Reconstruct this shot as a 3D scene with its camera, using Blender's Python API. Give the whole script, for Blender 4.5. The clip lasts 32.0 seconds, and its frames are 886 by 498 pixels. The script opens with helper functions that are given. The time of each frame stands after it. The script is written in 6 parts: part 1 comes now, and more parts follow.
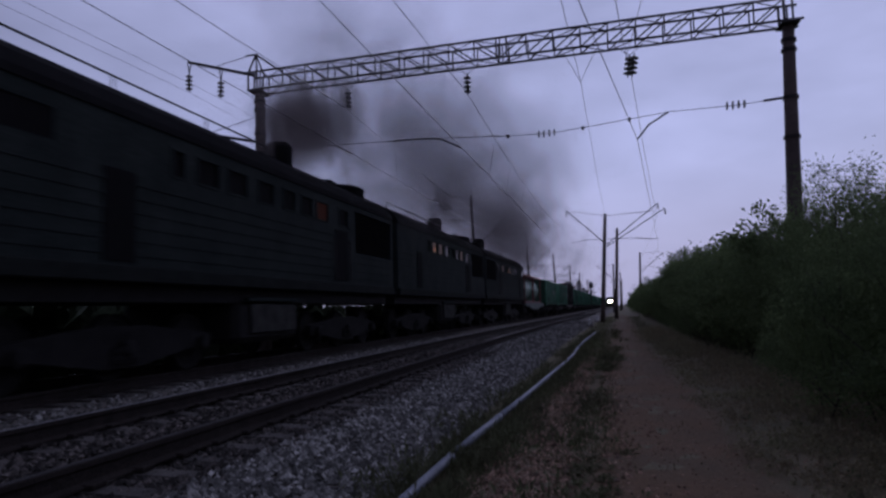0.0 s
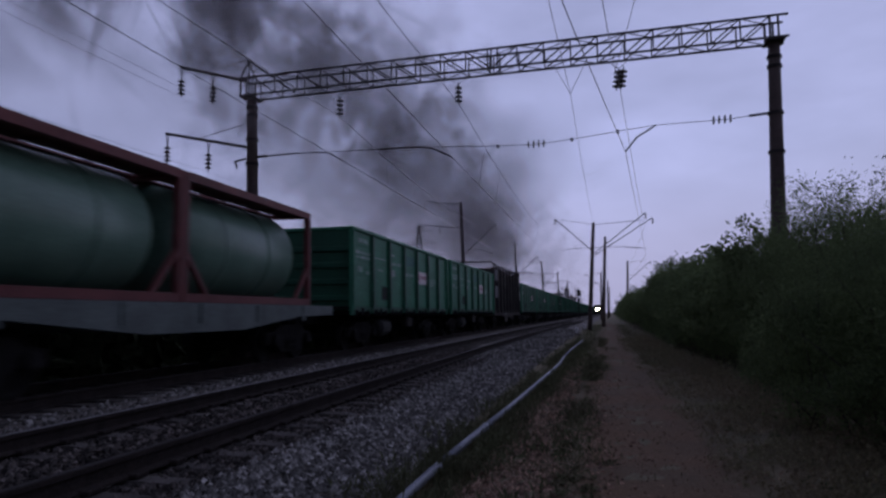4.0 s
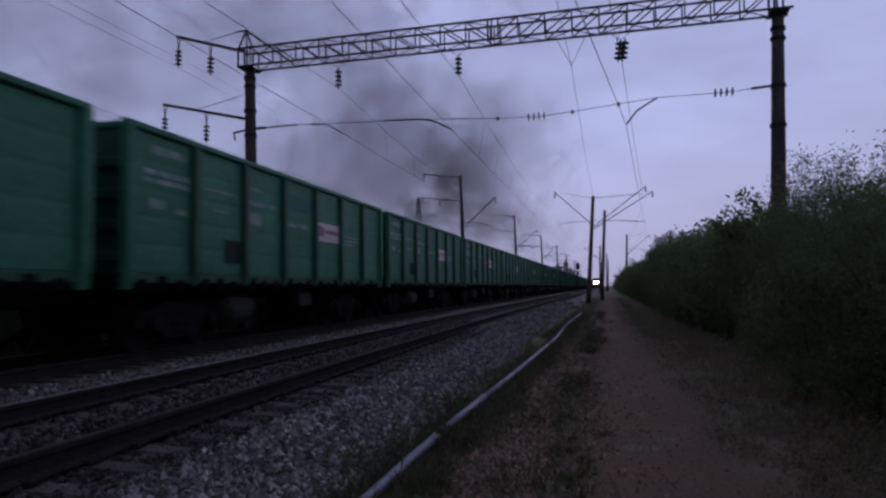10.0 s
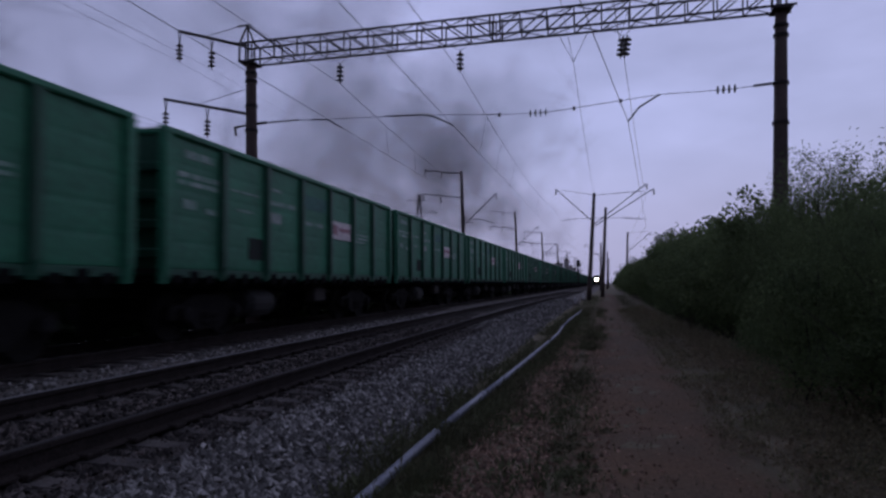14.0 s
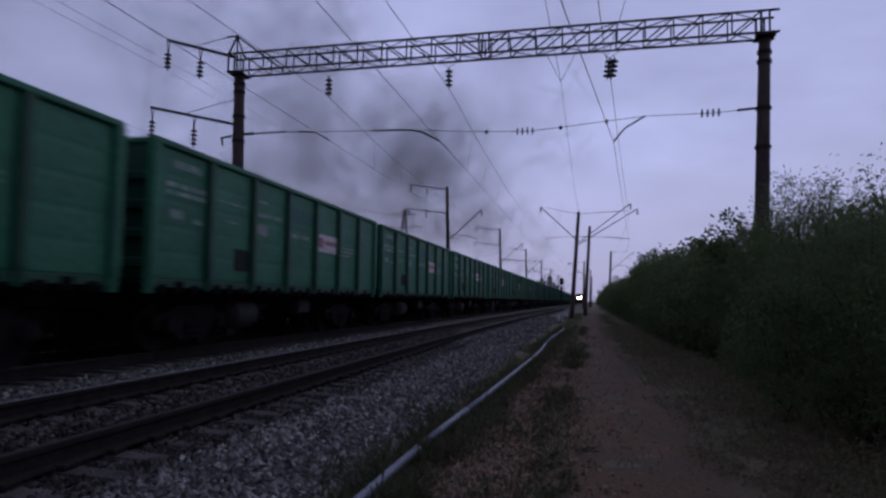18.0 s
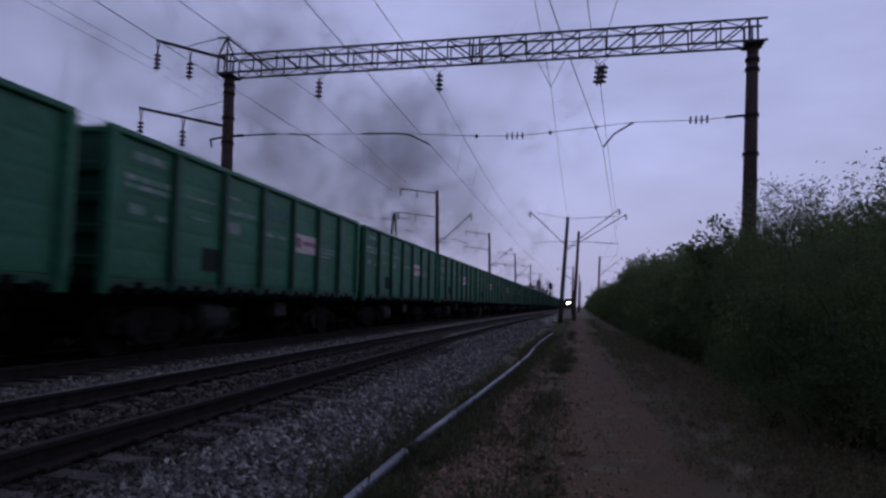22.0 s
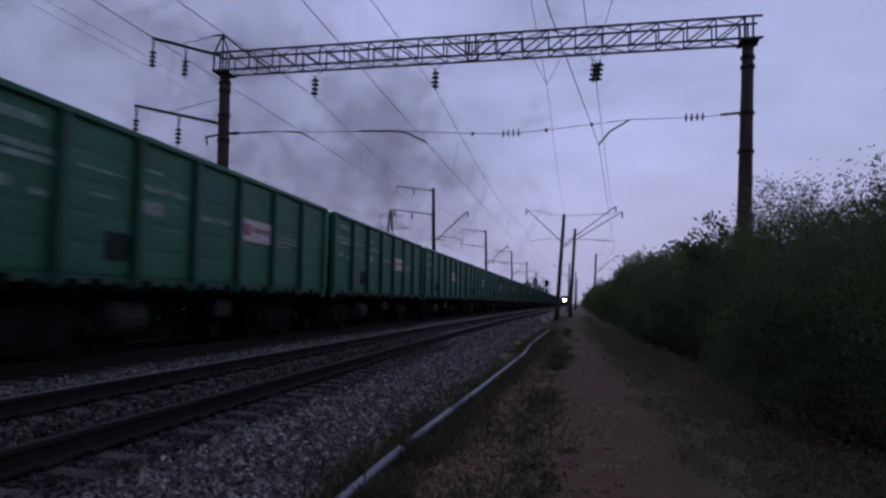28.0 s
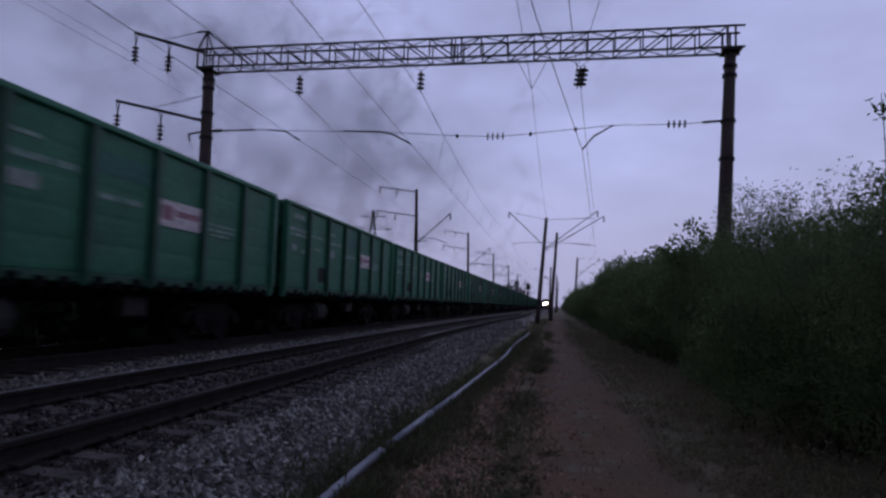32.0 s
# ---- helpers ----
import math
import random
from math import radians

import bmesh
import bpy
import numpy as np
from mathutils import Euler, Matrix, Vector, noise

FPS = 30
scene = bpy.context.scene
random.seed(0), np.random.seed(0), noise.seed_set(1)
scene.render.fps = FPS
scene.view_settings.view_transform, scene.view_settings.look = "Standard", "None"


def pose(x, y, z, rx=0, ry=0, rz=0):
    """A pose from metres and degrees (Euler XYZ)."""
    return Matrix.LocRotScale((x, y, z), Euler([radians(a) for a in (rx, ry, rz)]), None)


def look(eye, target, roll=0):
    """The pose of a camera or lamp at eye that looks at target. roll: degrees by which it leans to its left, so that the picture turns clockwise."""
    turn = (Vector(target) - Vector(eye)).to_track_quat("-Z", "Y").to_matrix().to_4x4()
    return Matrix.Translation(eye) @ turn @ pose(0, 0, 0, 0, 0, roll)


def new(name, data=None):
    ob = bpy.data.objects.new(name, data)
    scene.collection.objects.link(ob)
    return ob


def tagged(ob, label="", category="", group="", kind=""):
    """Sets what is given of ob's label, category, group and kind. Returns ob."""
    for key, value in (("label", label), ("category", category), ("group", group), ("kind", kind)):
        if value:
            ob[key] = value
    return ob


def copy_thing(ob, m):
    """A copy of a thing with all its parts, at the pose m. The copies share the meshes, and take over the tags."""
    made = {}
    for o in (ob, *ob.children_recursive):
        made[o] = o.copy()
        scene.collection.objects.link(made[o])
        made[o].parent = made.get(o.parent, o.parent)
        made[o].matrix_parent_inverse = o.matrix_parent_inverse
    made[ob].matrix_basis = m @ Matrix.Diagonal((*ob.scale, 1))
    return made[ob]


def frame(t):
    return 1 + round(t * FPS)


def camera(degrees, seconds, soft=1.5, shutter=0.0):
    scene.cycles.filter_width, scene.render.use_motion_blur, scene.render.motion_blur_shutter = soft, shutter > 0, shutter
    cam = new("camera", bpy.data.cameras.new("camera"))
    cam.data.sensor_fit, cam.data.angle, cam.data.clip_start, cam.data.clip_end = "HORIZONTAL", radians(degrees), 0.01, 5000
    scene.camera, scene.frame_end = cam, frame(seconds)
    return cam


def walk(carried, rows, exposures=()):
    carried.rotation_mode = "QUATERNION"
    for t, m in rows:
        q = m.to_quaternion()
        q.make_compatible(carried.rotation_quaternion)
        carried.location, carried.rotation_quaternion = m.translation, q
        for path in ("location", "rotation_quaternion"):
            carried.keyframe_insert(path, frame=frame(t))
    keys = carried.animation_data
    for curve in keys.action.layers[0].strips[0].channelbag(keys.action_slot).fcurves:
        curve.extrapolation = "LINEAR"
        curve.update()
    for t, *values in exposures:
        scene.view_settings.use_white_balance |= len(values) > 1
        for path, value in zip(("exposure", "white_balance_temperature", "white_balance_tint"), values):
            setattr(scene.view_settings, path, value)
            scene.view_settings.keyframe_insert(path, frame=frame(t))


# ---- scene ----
cam = camera(65.3, 32.0, soft=2.6, shutter=0.5)
PATH = [
    (0, (4.498, 0.171, 1.024), (4.043, 2.111, 1.197), -1.4),
    (0.5, (4.523, 0.028, 1.083), (4.063, 1.966, 1.27), -1.2),
    (1, (4.542, 0.014, 1.079), (4.087, 1.951, 1.281), -1.5),
    (1.5, (4.533, 0.044, 1.075), (4.082, 1.981, 1.283), -1.3),
    (2, (4.541, -0.005, 1.095), (4.092, 1.933, 1.301), -1.1),
    (2.5, (4.539, -0.006, 1.092), (4.091, 1.932, 1.294), -1.1),
    (3, (4.537, 0.029, 1.086), (4.092, 1.969, 1.284), -1.2),
    (3.5, (4.529, -0.003, 1.094), (4.096, 1.94, 1.287), -0.9),
    (5.5, (4.526, -0.014, 1.085), (4.115, 1.936, 1.259), -0.7),
    (6, (4.533, -0.025, 1.089), (4.119, 1.925, 1.259), -0.5),
    (6.5, (4.528, -0.026, 1.089), (4.113, 1.923, 1.256), -0.1),
    (7, (4.536, -0.022, 1.089), (4.123, 1.927, 1.255), -0.5),
    (7.5, (4.538, -0.036, 1.099), (4.128, 1.915, 1.257), -0.4),
    (8, (4.533, -0.016, 1.088), (4.12, 1.935, 1.231), -0.4),
    (8.5, (4.535, -0.01, 1.088), (4.118, 1.941, 1.22), -0.5),
    (9, (4.532, -0.015, 1.088), (4.112, 1.937, 1.205), -0.3),
    (9.5, (4.522, -0.008, 1.079), (4.101, 1.944, 1.191), -0.3),
    (10, (4.534, -0.004, 1.09), (4.111, 1.947, 1.2), -0.5),
    (10.5, (4.539, 0.005, 1.087), (4.115, 1.957, 1.199), -0.7),
    (11, (4.534, -0.017, 1.092), (4.11, 1.934, 1.208), -0.7),
    (11.5, (4.522, -0.006, 1.087), (4.095, 1.944, 1.207), -0.6),
    (12, (4.522, -0.007, 1.087), (4.094, 1.943, 1.209), -0.3),
    (12.5, (4.52, -0.009, 1.083), (4.092, 1.941, 1.204), -0.2),
    (13, (4.528, -0.01, 1.089), (4.101, 1.94, 1.203), -0.2),
    (13.5, (4.524, 0.023, 1.085), (4.098, 1.974, 1.195), -0.2),
    (14, (4.522, 0.031, 1.082), (4.097, 1.983, 1.182), -0.2),
    (14.5, (4.518, 0.01, 1.088), (4.1, 1.964, 1.184), 0.2),
    (16.5, (4.518, 0.004, 1.086), (4.123, 1.961, 1.198), 0.4),
    (17, (4.515, -0.003, 1.083), (4.12, 1.953, 1.206), 0.4),
    (17.5, (4.512, 0.022, 1.091), (4.12, 1.979, 1.222), 0.7),
    (18, (4.508, 0.01, 1.085), (4.128, 1.969, 1.229), 1.0),
    (18.5, (4.52, 0.001, 1.088), (4.15, 1.961, 1.243), 0.7),
    (19, (4.529, 0.007, 1.083), (4.169, 1.967, 1.252), 0.5),
    (19.5, (4.522, 0.007, 1.079), (4.164, 1.967, 1.252), 0.4),
    (20, (4.527, -0.006, 1.085), (4.171, 1.955, 1.257), 0.7),
    (20.5, (4.526, -0.006, 1.084), (4.173, 1.955, 1.254), 0.9),
    (21, (4.519, 0.01, 1.076), (4.165, 1.971, 1.241), 1.3),
    (21.5, (4.521, 0.007, 1.079), (4.169, 1.969, 1.242), 1.4),
    (22, (4.518, 0.014, 1.08), (4.168, 1.977, 1.236), 1.4),
    (22.5, (4.516, 0.013, 1.081), (4.169, 1.977, 1.231), 1.3),
    (23, (4.507, 0.011, 1.082), (4.161, 1.976, 1.227), 1.2),
    (23.5, (4.513, -0.005, 1.085), (4.164, 1.959, 1.227), 1.3),
    (24, (4.516, -0.001, 1.089), (4.167, 1.964, 1.229), 1.3),
    (24.5, (4.52, -0.021, 1.09), (4.173, 1.944, 1.227), 1.2),
    (25, (4.518, 0.003, 1.089), (4.173, 1.969, 1.218), 1.4),
    (25.5, (4.514, -0.008, 1.09), (4.174, 1.959, 1.215), 1.5),
    (27.5, (4.533, -0.012, 1.088), (4.188, 1.953, 1.233), 1.4),
    (28, (4.529, -0.003, 1.08), (4.189, 1.962, 1.229), 1.3),
    (28.5, (4.544, 0.004, 1.087), (4.209, 1.97, 1.233), 0.9),
    (29, (4.529, 0.011, 1.084), (4.199, 1.979, 1.223), 0.7),
    (29.5, (4.511, 0.004, 1.07), (4.181, 1.972, 1.202), 1.0),
    (30, (4.518, 0.0, 1.091), (4.186, 1.968, 1.219), 1.5),
    (30.5, (4.508, -0.013, 1.087), (4.182, 1.956, 1.219), 1.8),
    (31, (4.506, 0.002, 1.086), (4.189, 1.971, 1.228), 2.0),
    (31.5, (4.514, -0.001, 1.086), (4.21, 1.97, 1.238), 2.3),
    (32, (4.511, -0.011, 1.087), (4.222, 1.962, 1.242), 2.1),
]
walk(cam, [(t, look(eye, target, roll)) for t, eye, target, roll in PATH])

# ---------------------------------------------------------------- light
world = bpy.data.worlds.new("dusk_sky")
scene.world = world
world.use_nodes = True


def sky_nodes():
    nt = world.node_tree
    nt.nodes.clear()
    N = nt.nodes.new
    out, bg, sky = N("ShaderNodeOutputWorld"), N("ShaderNodeBackground"), N("ShaderNodeTexSky")
    sky.sky_type, sky.sun_disc = "NISHITA", False
    sky.sun_elevation, sky.sun_rotation = radians(4), radians(60)
    co, mp, noi, noi2 = N("ShaderNodeTexCoord"), N("ShaderNodeMapping"), N("ShaderNodeTexNoise"), N("ShaderNodeTexNoise")
    mp.inputs["Scale"].default_value = (1.0, 1.3, 2.6)
    mp.inputs["Rotation"].default_value = (0.25, 0.1, 0.3)
    nt.links.new(co.outputs["Generated"], mp.inputs[0])
    for n, s, d in ((noi, 1.7, 5), (noi2, 5.0, 6)):
        nt.links.new(mp.outputs[0], n.inputs["Vector"])
        n.inputs["Scale"].default_value, n.inputs["Detail"].default_value = s, d
    mixn = N("ShaderNodeMix")
    mixn.inputs[0].default_value = 0.25
    nt.links.new(noi.outputs[0], mixn.inputs[2])
    nt.links.new(noi2.outputs[0], mixn.inputs[3])
    ramp = N("ShaderNodeValToRGB")
    ramp.color_ramp.elements[0].position, ramp.color_ramp.elements[0].color = 0.34, (*CLOUD_DARK, 1)
    ramp.color_ramp.elements[1].position, ramp.color_ramp.elements[1].color = 0.66, (*CLOUD_LIGHT, 1)
    nt.links.new(mixn.outputs[0], ramp.inputs[0])
    scale = N("ShaderNodeVectorMath")
    scale.operation = "SCALE"
    scale.inputs["Scale"].default_value = 0.10
    nt.links.new(sky.outputs[0], scale.inputs[0])
    mix = N("ShaderNodeMix")
    mix.data_type = "RGBA"
    mix.inputs[0].default_value = 0.9
    nt.links.new(scale.outputs[0], mix.inputs[6])
    nt.links.new(ramp.outputs[0], mix.inputs[7])
    # the afterglow lies ahead and to the right; the sky overhead and behind is darker
    dot = N("ShaderNodeVectorMath")
    dot.operation = "DOT_PRODUCT"
    dot.inputs[1].default_value = Vector(GLOW_WAY).normalized()
    nt.links.new(co.outputs["Generated"], dot.inputs[0])
    fade = N("ShaderNodeMapRange")
    fade.interpolation_type = "SMOOTHSTEP"
    fade.inputs["From Min"].default_value, fade.inputs["From Max"].default_value = 0.17, 0.96
    fade.inputs["To Min"].default_value, fade.inputs["To Max"].default_value = SKY_DIM, SKY_BRIGHT
    nt.links.new(dot.outputs["Value"], fade.inputs[0])
    sep, low, haze = N("ShaderNodeSeparateXYZ"), N("ShaderNodeMapRange"), N("ShaderNodeMix")
    nt.links.new(co.outputs["Generated"], sep.inputs[0])
    low.interpolation_type = "SMOOTHSTEP"
    low.inputs["From Min"].default_value, low.inputs["From Max"].default_value = 0.0, 0.24
    low.inputs["To Min"].default_value, low.inputs["To Max"].default_value = 0.75, 0.0
    nt.links.new(sep.outputs["Z"], low.inputs[0])
    haze.data_type = "RGBA"
    nt.links.new(low.outputs[0], haze.inputs[0])
    nt.links.new(mix.outputs[2], haze.inputs[6])
    haze.inputs[7].default_value = (*HORIZON_HAZE, 1)
    nt.links.new(haze.outputs[2], bg.inputs[0])
    nt.links.new(fade.outputs[0], bg.inputs[1])
    nt.links.new(bg.outputs[0], out.inputs[0])


CLOUD_DARK = (0.217, 0.235, 0.397)
CLOUD_LIGHT = (0.385, 0.41, 0.69)
HORIZON_HAZE = (0.285, 0.275, 0.415)
GLOW_WAY = (0.20, 0.93, 0.24)
SKY_DIM, SKY_BRIGHT = 0.56, 1.40
sky_nodes()
sun = new("sun", bpy.data.lights.new("sun", "SUN"))
sun.data.energy, sun.data.angle, sun.data.color = 0.05, radians(60), (1.0, 0.93, 0.9)
sun.matrix_world = look((30, 60, 60), (0, 20, 0))


# ---------------------------------------------------------------- materials
def mat(name, col, rough=0.8, metal=0.0, var=0.35, scale=6.0, fine=60.0, bump=0.3, tint=None, rand=0.0, spec=0.35, fine_amt=0.35):
    """A surface with two scales of colour variation and a fine relief, in the object's metres."""
    m = bpy.data.materials.new(name)
    m.use_nodes = True
    nt = m.node_tree
    N, L = nt.nodes.new, nt.links.new
    p = nt.nodes["Principled BSDF"]
    co = N("ShaderNodeTexCoord")
    a, b = N("ShaderNodeTexNoise"), N("ShaderNodeTexNoise")
    for n, s, d in ((a, scale, 4), (b, fine, 3)):
        n.inputs["Scale"].default_value, n.inputs["Detail"].default_value = s, d
        L(co.outputs["Object"], n.inputs["Vector"])
    r = N("ShaderNodeValToRGB")
    tint = tint or tuple(c * (1 - var) for c in col)
    r.color_ramp.elements[0].position, r.color_ramp.elements[0].color = 0.3, (*tint, 1)
    r.color_ramp.elements[1].position, r.color_ramp.elements[1].color = 0.7, (*col, 1)
    L(a.outputs[0], r.inputs[0])
    mr = N("ShaderNodeMapRange")
    mr.inputs["From Min"].default_value, mr.inputs["From Max"].default_value = 0.3, 0.7
    mr.inputs["To Min"].default_value, mr.inputs["To Max"].default_value = 1 - fine_amt, 1 + fine_amt
    L(b.outputs[0], mr.inputs[0])
    mul = N("ShaderNodeVectorMath")
    mul.operation = "SCALE"
    L(r.outputs[0], mul.inputs[0])
    if rand:
        oi = N("ShaderNodeObjectInfo")
        m2 = N("ShaderNodeMapRange")
        m2.inputs["To Min"].default_value, m2.inputs["To Max"].default_value = 1 - rand, 1 + rand
        L(oi.outputs["Random"], m2.inputs[0])
        mm = N("ShaderNodeMath")
        mm.operation = "MULTIPLY"
        L(mr.outputs[0], mm.inputs[0])
        L(m2.outputs[0], mm.inputs[1])
        L(mm.outputs[0], mul.inputs["Scale"])
    else:
        L(mr.outputs[0], mul.inputs["Scale"])
    L(mul.outputs[0], p.inputs["Base Color"])
    p.inputs["Roughness"].default_value, p.inputs["Metallic"].default_value = rough, metal
    p.inputs["Specular IOR Level"].default_value = spec
    bp = N("ShaderNodeBump")
    bp.inputs["Strength"].default_value, bp.inputs["Distance"].default_value = bump, 0.02
    L(b.outputs[0], bp.inputs["Height"])
    L(bp.outputs[0], p.inputs["Normal"])
    return m


def island(m, amt=0.5, few=1.0):
    """Lets the brightness of each loose piece of a joined mesh differ; few > 1 leaves only some of them pale."""
    nt = m.node_tree
    p = nt.nodes["Principled BSDF"]
    src = p.inputs["Base Color"].links[0].from_socket
    g = nt.nodes.new("ShaderNodeNewGeometry")
    mr = nt.nodes.new("ShaderNodeMapRange")
    mr.inputs["To Min"].default_value, mr.inputs["To Max"].default_value = 1 - amt, 1 + amt
    pw = nt.nodes.new("ShaderNodeMath")
    pw.operation = "POWER"
    pw.inputs[1].default_value = few
    nt.links.new(g.outputs["Random Per Island"], pw.inputs[0])
    nt.links.new(pw.outputs[0], mr.inputs[0])
    sc = nt.nodes.new("ShaderNodeVectorMath")
    sc.operation = "SCALE"
    nt.links.new(src, sc.inputs[0])
    nt.links.new(mr.outputs[0], sc.inputs["Scale"])
    nt.links.new(sc.outputs[0], p.inputs["Base Color"])
    return m


def glow(name, col, strength):
    m = bpy.data.materials.new(name)
    m.use_nodes = True
    p = m.node_tree.nodes["Principled BSDF"]
    p.inputs["Base Color"].default_value = (*col, 1)
    p.inputs["Emission Color"].default_value = (*col, 1)
    p.inputs["Emission Strength"].default_value = strength
    p.inputs["Roughness"].default_value, p.inputs["Specular IOR Level"].default_value = 0.9, 0.05
    return m


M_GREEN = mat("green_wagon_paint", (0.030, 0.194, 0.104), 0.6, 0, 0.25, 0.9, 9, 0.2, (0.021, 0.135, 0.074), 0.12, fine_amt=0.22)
# the wagon green darkened: shade on posts, sills and ends put into the colour
M_GREEN_SHADED = mat("shaded_green_paint", (0.013, 0.090, 0.050), 0.55, 0, 0.3, 1.5, 30, 0.15)
M_UNDER = mat("grimy_running_gear", (0.022, 0.021, 0.021), 0.9, 0, 0.4, 4, 40, 0.4, spec=0.12)
M_STEEL = mat("dark_steel", (0.05, 0.045, 0.045), 0.75, 0.4, 0.4, 5, 60, 0.3)
M_LOCO = mat("weathered_dark_green_loco_paint", (0.027, 0.034, 0.033), 0.9, 0, 0.3, 1.2, 25, 0.2, (0.017, 0.022, 0.022), spec=0.06)
M_ROOF = mat("sooty_roof", (0.010, 0.010, 0.011), 0.95, 0, 0.4, 2, 30, 0.4, spec=0.06)
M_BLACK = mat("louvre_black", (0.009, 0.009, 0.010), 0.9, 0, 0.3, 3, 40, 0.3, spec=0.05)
M_WHITE = mat("faded_white_lettering", (0.34, 0.39, 0.37), 0.8, 0, 0.5, 3.0, 18, 0.1, (0.13, 0.22, 0.18))
M_PINK = mat("faded_red_lettering", (0.42, 0.24, 0.27), 0.8, 0, 0.4, 3.0, 18, 0.1)
M_CONC = mat("weathered_concrete", (0.20, 0.175, 0.165), 0.9, 0, 0.35, 1.2, 30, 0.4)
M_POLE = mat("brown_stained_concrete", (0.115, 0.088, 0.082), 0.9, 0, 0.4, 1.2, 30, 0.4)
M_TRUSS = mat("painted_truss_steel", (0.07, 0.068, 0.075), 0.6, 0.3, 0.4, 3, 50, 0.3)
M_WIRE = mat("oxidised_wire", (0.05, 0.045, 0.045), 0.6, 0.5, 0.3, 3, 50, 0.1)
M_GLASSI = mat("dark_insulator_glaze", (0.035, 0.03, 0.035), 0.35, 0, 0.3, 6, 60, 0.05, spec=0.5)
M_SLEEPER = mat("dirty_concrete_sleeper", (0.095, 0.084, 0.076), 0.95, 0, 0.5, 5, 40, 0.5, (0.045, 0.040, 0.037), 0.35)
M_RAIL = mat("rusty_rail_side", (0.038, 0.031, 0.028), 0.9, 0.0, 0.4, 4, 60, 0.3, spec=0.1)
# worn head, lightened: the shine along the left rail is put into the colour
M_RAILTOP = mat("worn_rail_head_sheen", (0.27, 0.265, 0.27), 0.5, 0.5, 0.3, 6, 60, 0.1)
M_BED = mat("ballast_fines", (0.175, 0.154, 0.136), 0.95, 0, 0.5, 5, 45, 1.0, (0.095, 0.084, 0.076))
M_STONE = island(mat("crushed_stone", (0.325, 0.310, 0.290), 0.9, 0, 0.35, 9, 60, 0.5), 0.72, 2.6)
M_OILY = island(mat("oily_crushed_stone", (0.118, 0.100, 0.090), 0.9, 0, 0.4, 5, 60, 0.5), 0.8, 2.5)
M_GROUND = mat("earth_and_dry_grass", (0.172, 0.140, 0.088), 0.95, 0, 0.5, 1.2, 25, 0.8, (0.122, 0.112, 0.066))
M_PATH = mat("trodden_reddish_dirt", (0.152, 0.086, 0.046), 0.95, 0, 0.45, 0.9, 26, 0.7, (0.104, 0.074, 0.044))


def worn_edges(m, other):
    """Lets the trodden colour run out raggedly into the soil beside it."""
    nt = m.node_tree
    N, L = nt.nodes.new, nt.links.new
    p = nt.nodes["Principled BSDF"]
    src = p.inputs["Base Color"].links[0].from_socket
    at, no, co = N("ShaderNodeAttribute"), N("ShaderNodeTexNoise"), N("ShaderNodeTexCoord")
    at.attribute_name = "worn"
    no.inputs["Scale"].default_value, no.inputs["Detail"].default_value = 2.2, 6
    L(co.outputs["Object"], no.inputs["Vector"])
    ad, mr = N("ShaderNodeMath"), N("ShaderNodeMapRange")
    L(at.outputs["Fac"], ad.inputs[0])
    L(no.outputs[0], ad.inputs[1])
    mr.interpolation_type = "SMOOTHSTEP"
    mr.inputs["From Min"].default_value, mr.inputs["From Max"].default_value = 0.55, 1.25
    L(ad.outputs[0], mr.inputs[0])
    mx = N("ShaderNodeMix")
    mx.data_type = "RGBA"
    L(mr.outputs[0], mx.inputs[0])
    mx.inputs[6].default_value = (*other, 1)
    L(src, mx.inputs[7])
    L(mx.outputs[2], p.inputs["Base Color"])


worn_edges(M_PATH, (0.132, 0.112, 0.068))
M_PIPE = mat("weathered_pale_pipe", (0.205, 0.220, 0.262), 0.5, 0.3, 0.3, 4, 40, 0.15)
# leaf colour darkened, so that scrub behind the train looks shaded
M_SHADED_WOOD = island(mat("shade_dark_foliage", (0.050, 0.062, 0.036), 0.9, 0, 0.4, 0.3, 10, 0.1, spec=0.08), 0.3)
M_LEAF = island(mat("willow_leaf", (0.185, 0.238, 0.105), 0.85, 0, 0.4, 1.1, 40, 0.1, (0.092, 0.126, 0.063), spec=0.12), 0.18)


def translucent(m, amount):
    """Lets part of the light through a leaf."""
    nt = m.node_tree
    p = nt.nodes["Principled BSDF"]
    out = next(n for n in nt.nodes if n.type == "OUTPUT_MATERIAL")
    tr, mix = nt.nodes.new("ShaderNodeBsdfTranslucent"), nt.nodes.new("ShaderNodeMixShader")
    mix.inputs[0].default_value = amount
    nt.links.new(p.inputs["Base Color"].links[0].from_socket, tr.inputs[0])
    nt.links.new(p.outputs[0], mix.inputs[1])
    nt.links.new(tr.outputs[0], mix.inputs[2])
    nt.links.new(mix.outputs[0], out.inputs[0])


translucent(M_LEAF, 0.5)
M_BARK = mat("grey_bark", (0.07, 0.06, 0.05), 0.9, 0, 0.4, 6, 60, 0.5)
M_GRASS = island(mat("verge_grass", (0.125, 0.145, 0.075), 0.9, 0, 0.4, 0.9, 40, 0.1, (0.145, 0.125, 0.085), spec=0.1), 0.35)
translucent(M_GRASS, 0.5)
# lighter than the walls themselves: distance haze is put into the colour
M_BUILD = mat("haze_paled_plaster", (0.55, 0.53, 0.56), 0.9, 0, 0.2, 0.2, 3, 0.1)
M_WINDOW = mat("dark_window_glass", (0.03, 0.03, 0.035), 0.2, 0, 0.2, 2, 20, 0.0, spec=0.5)
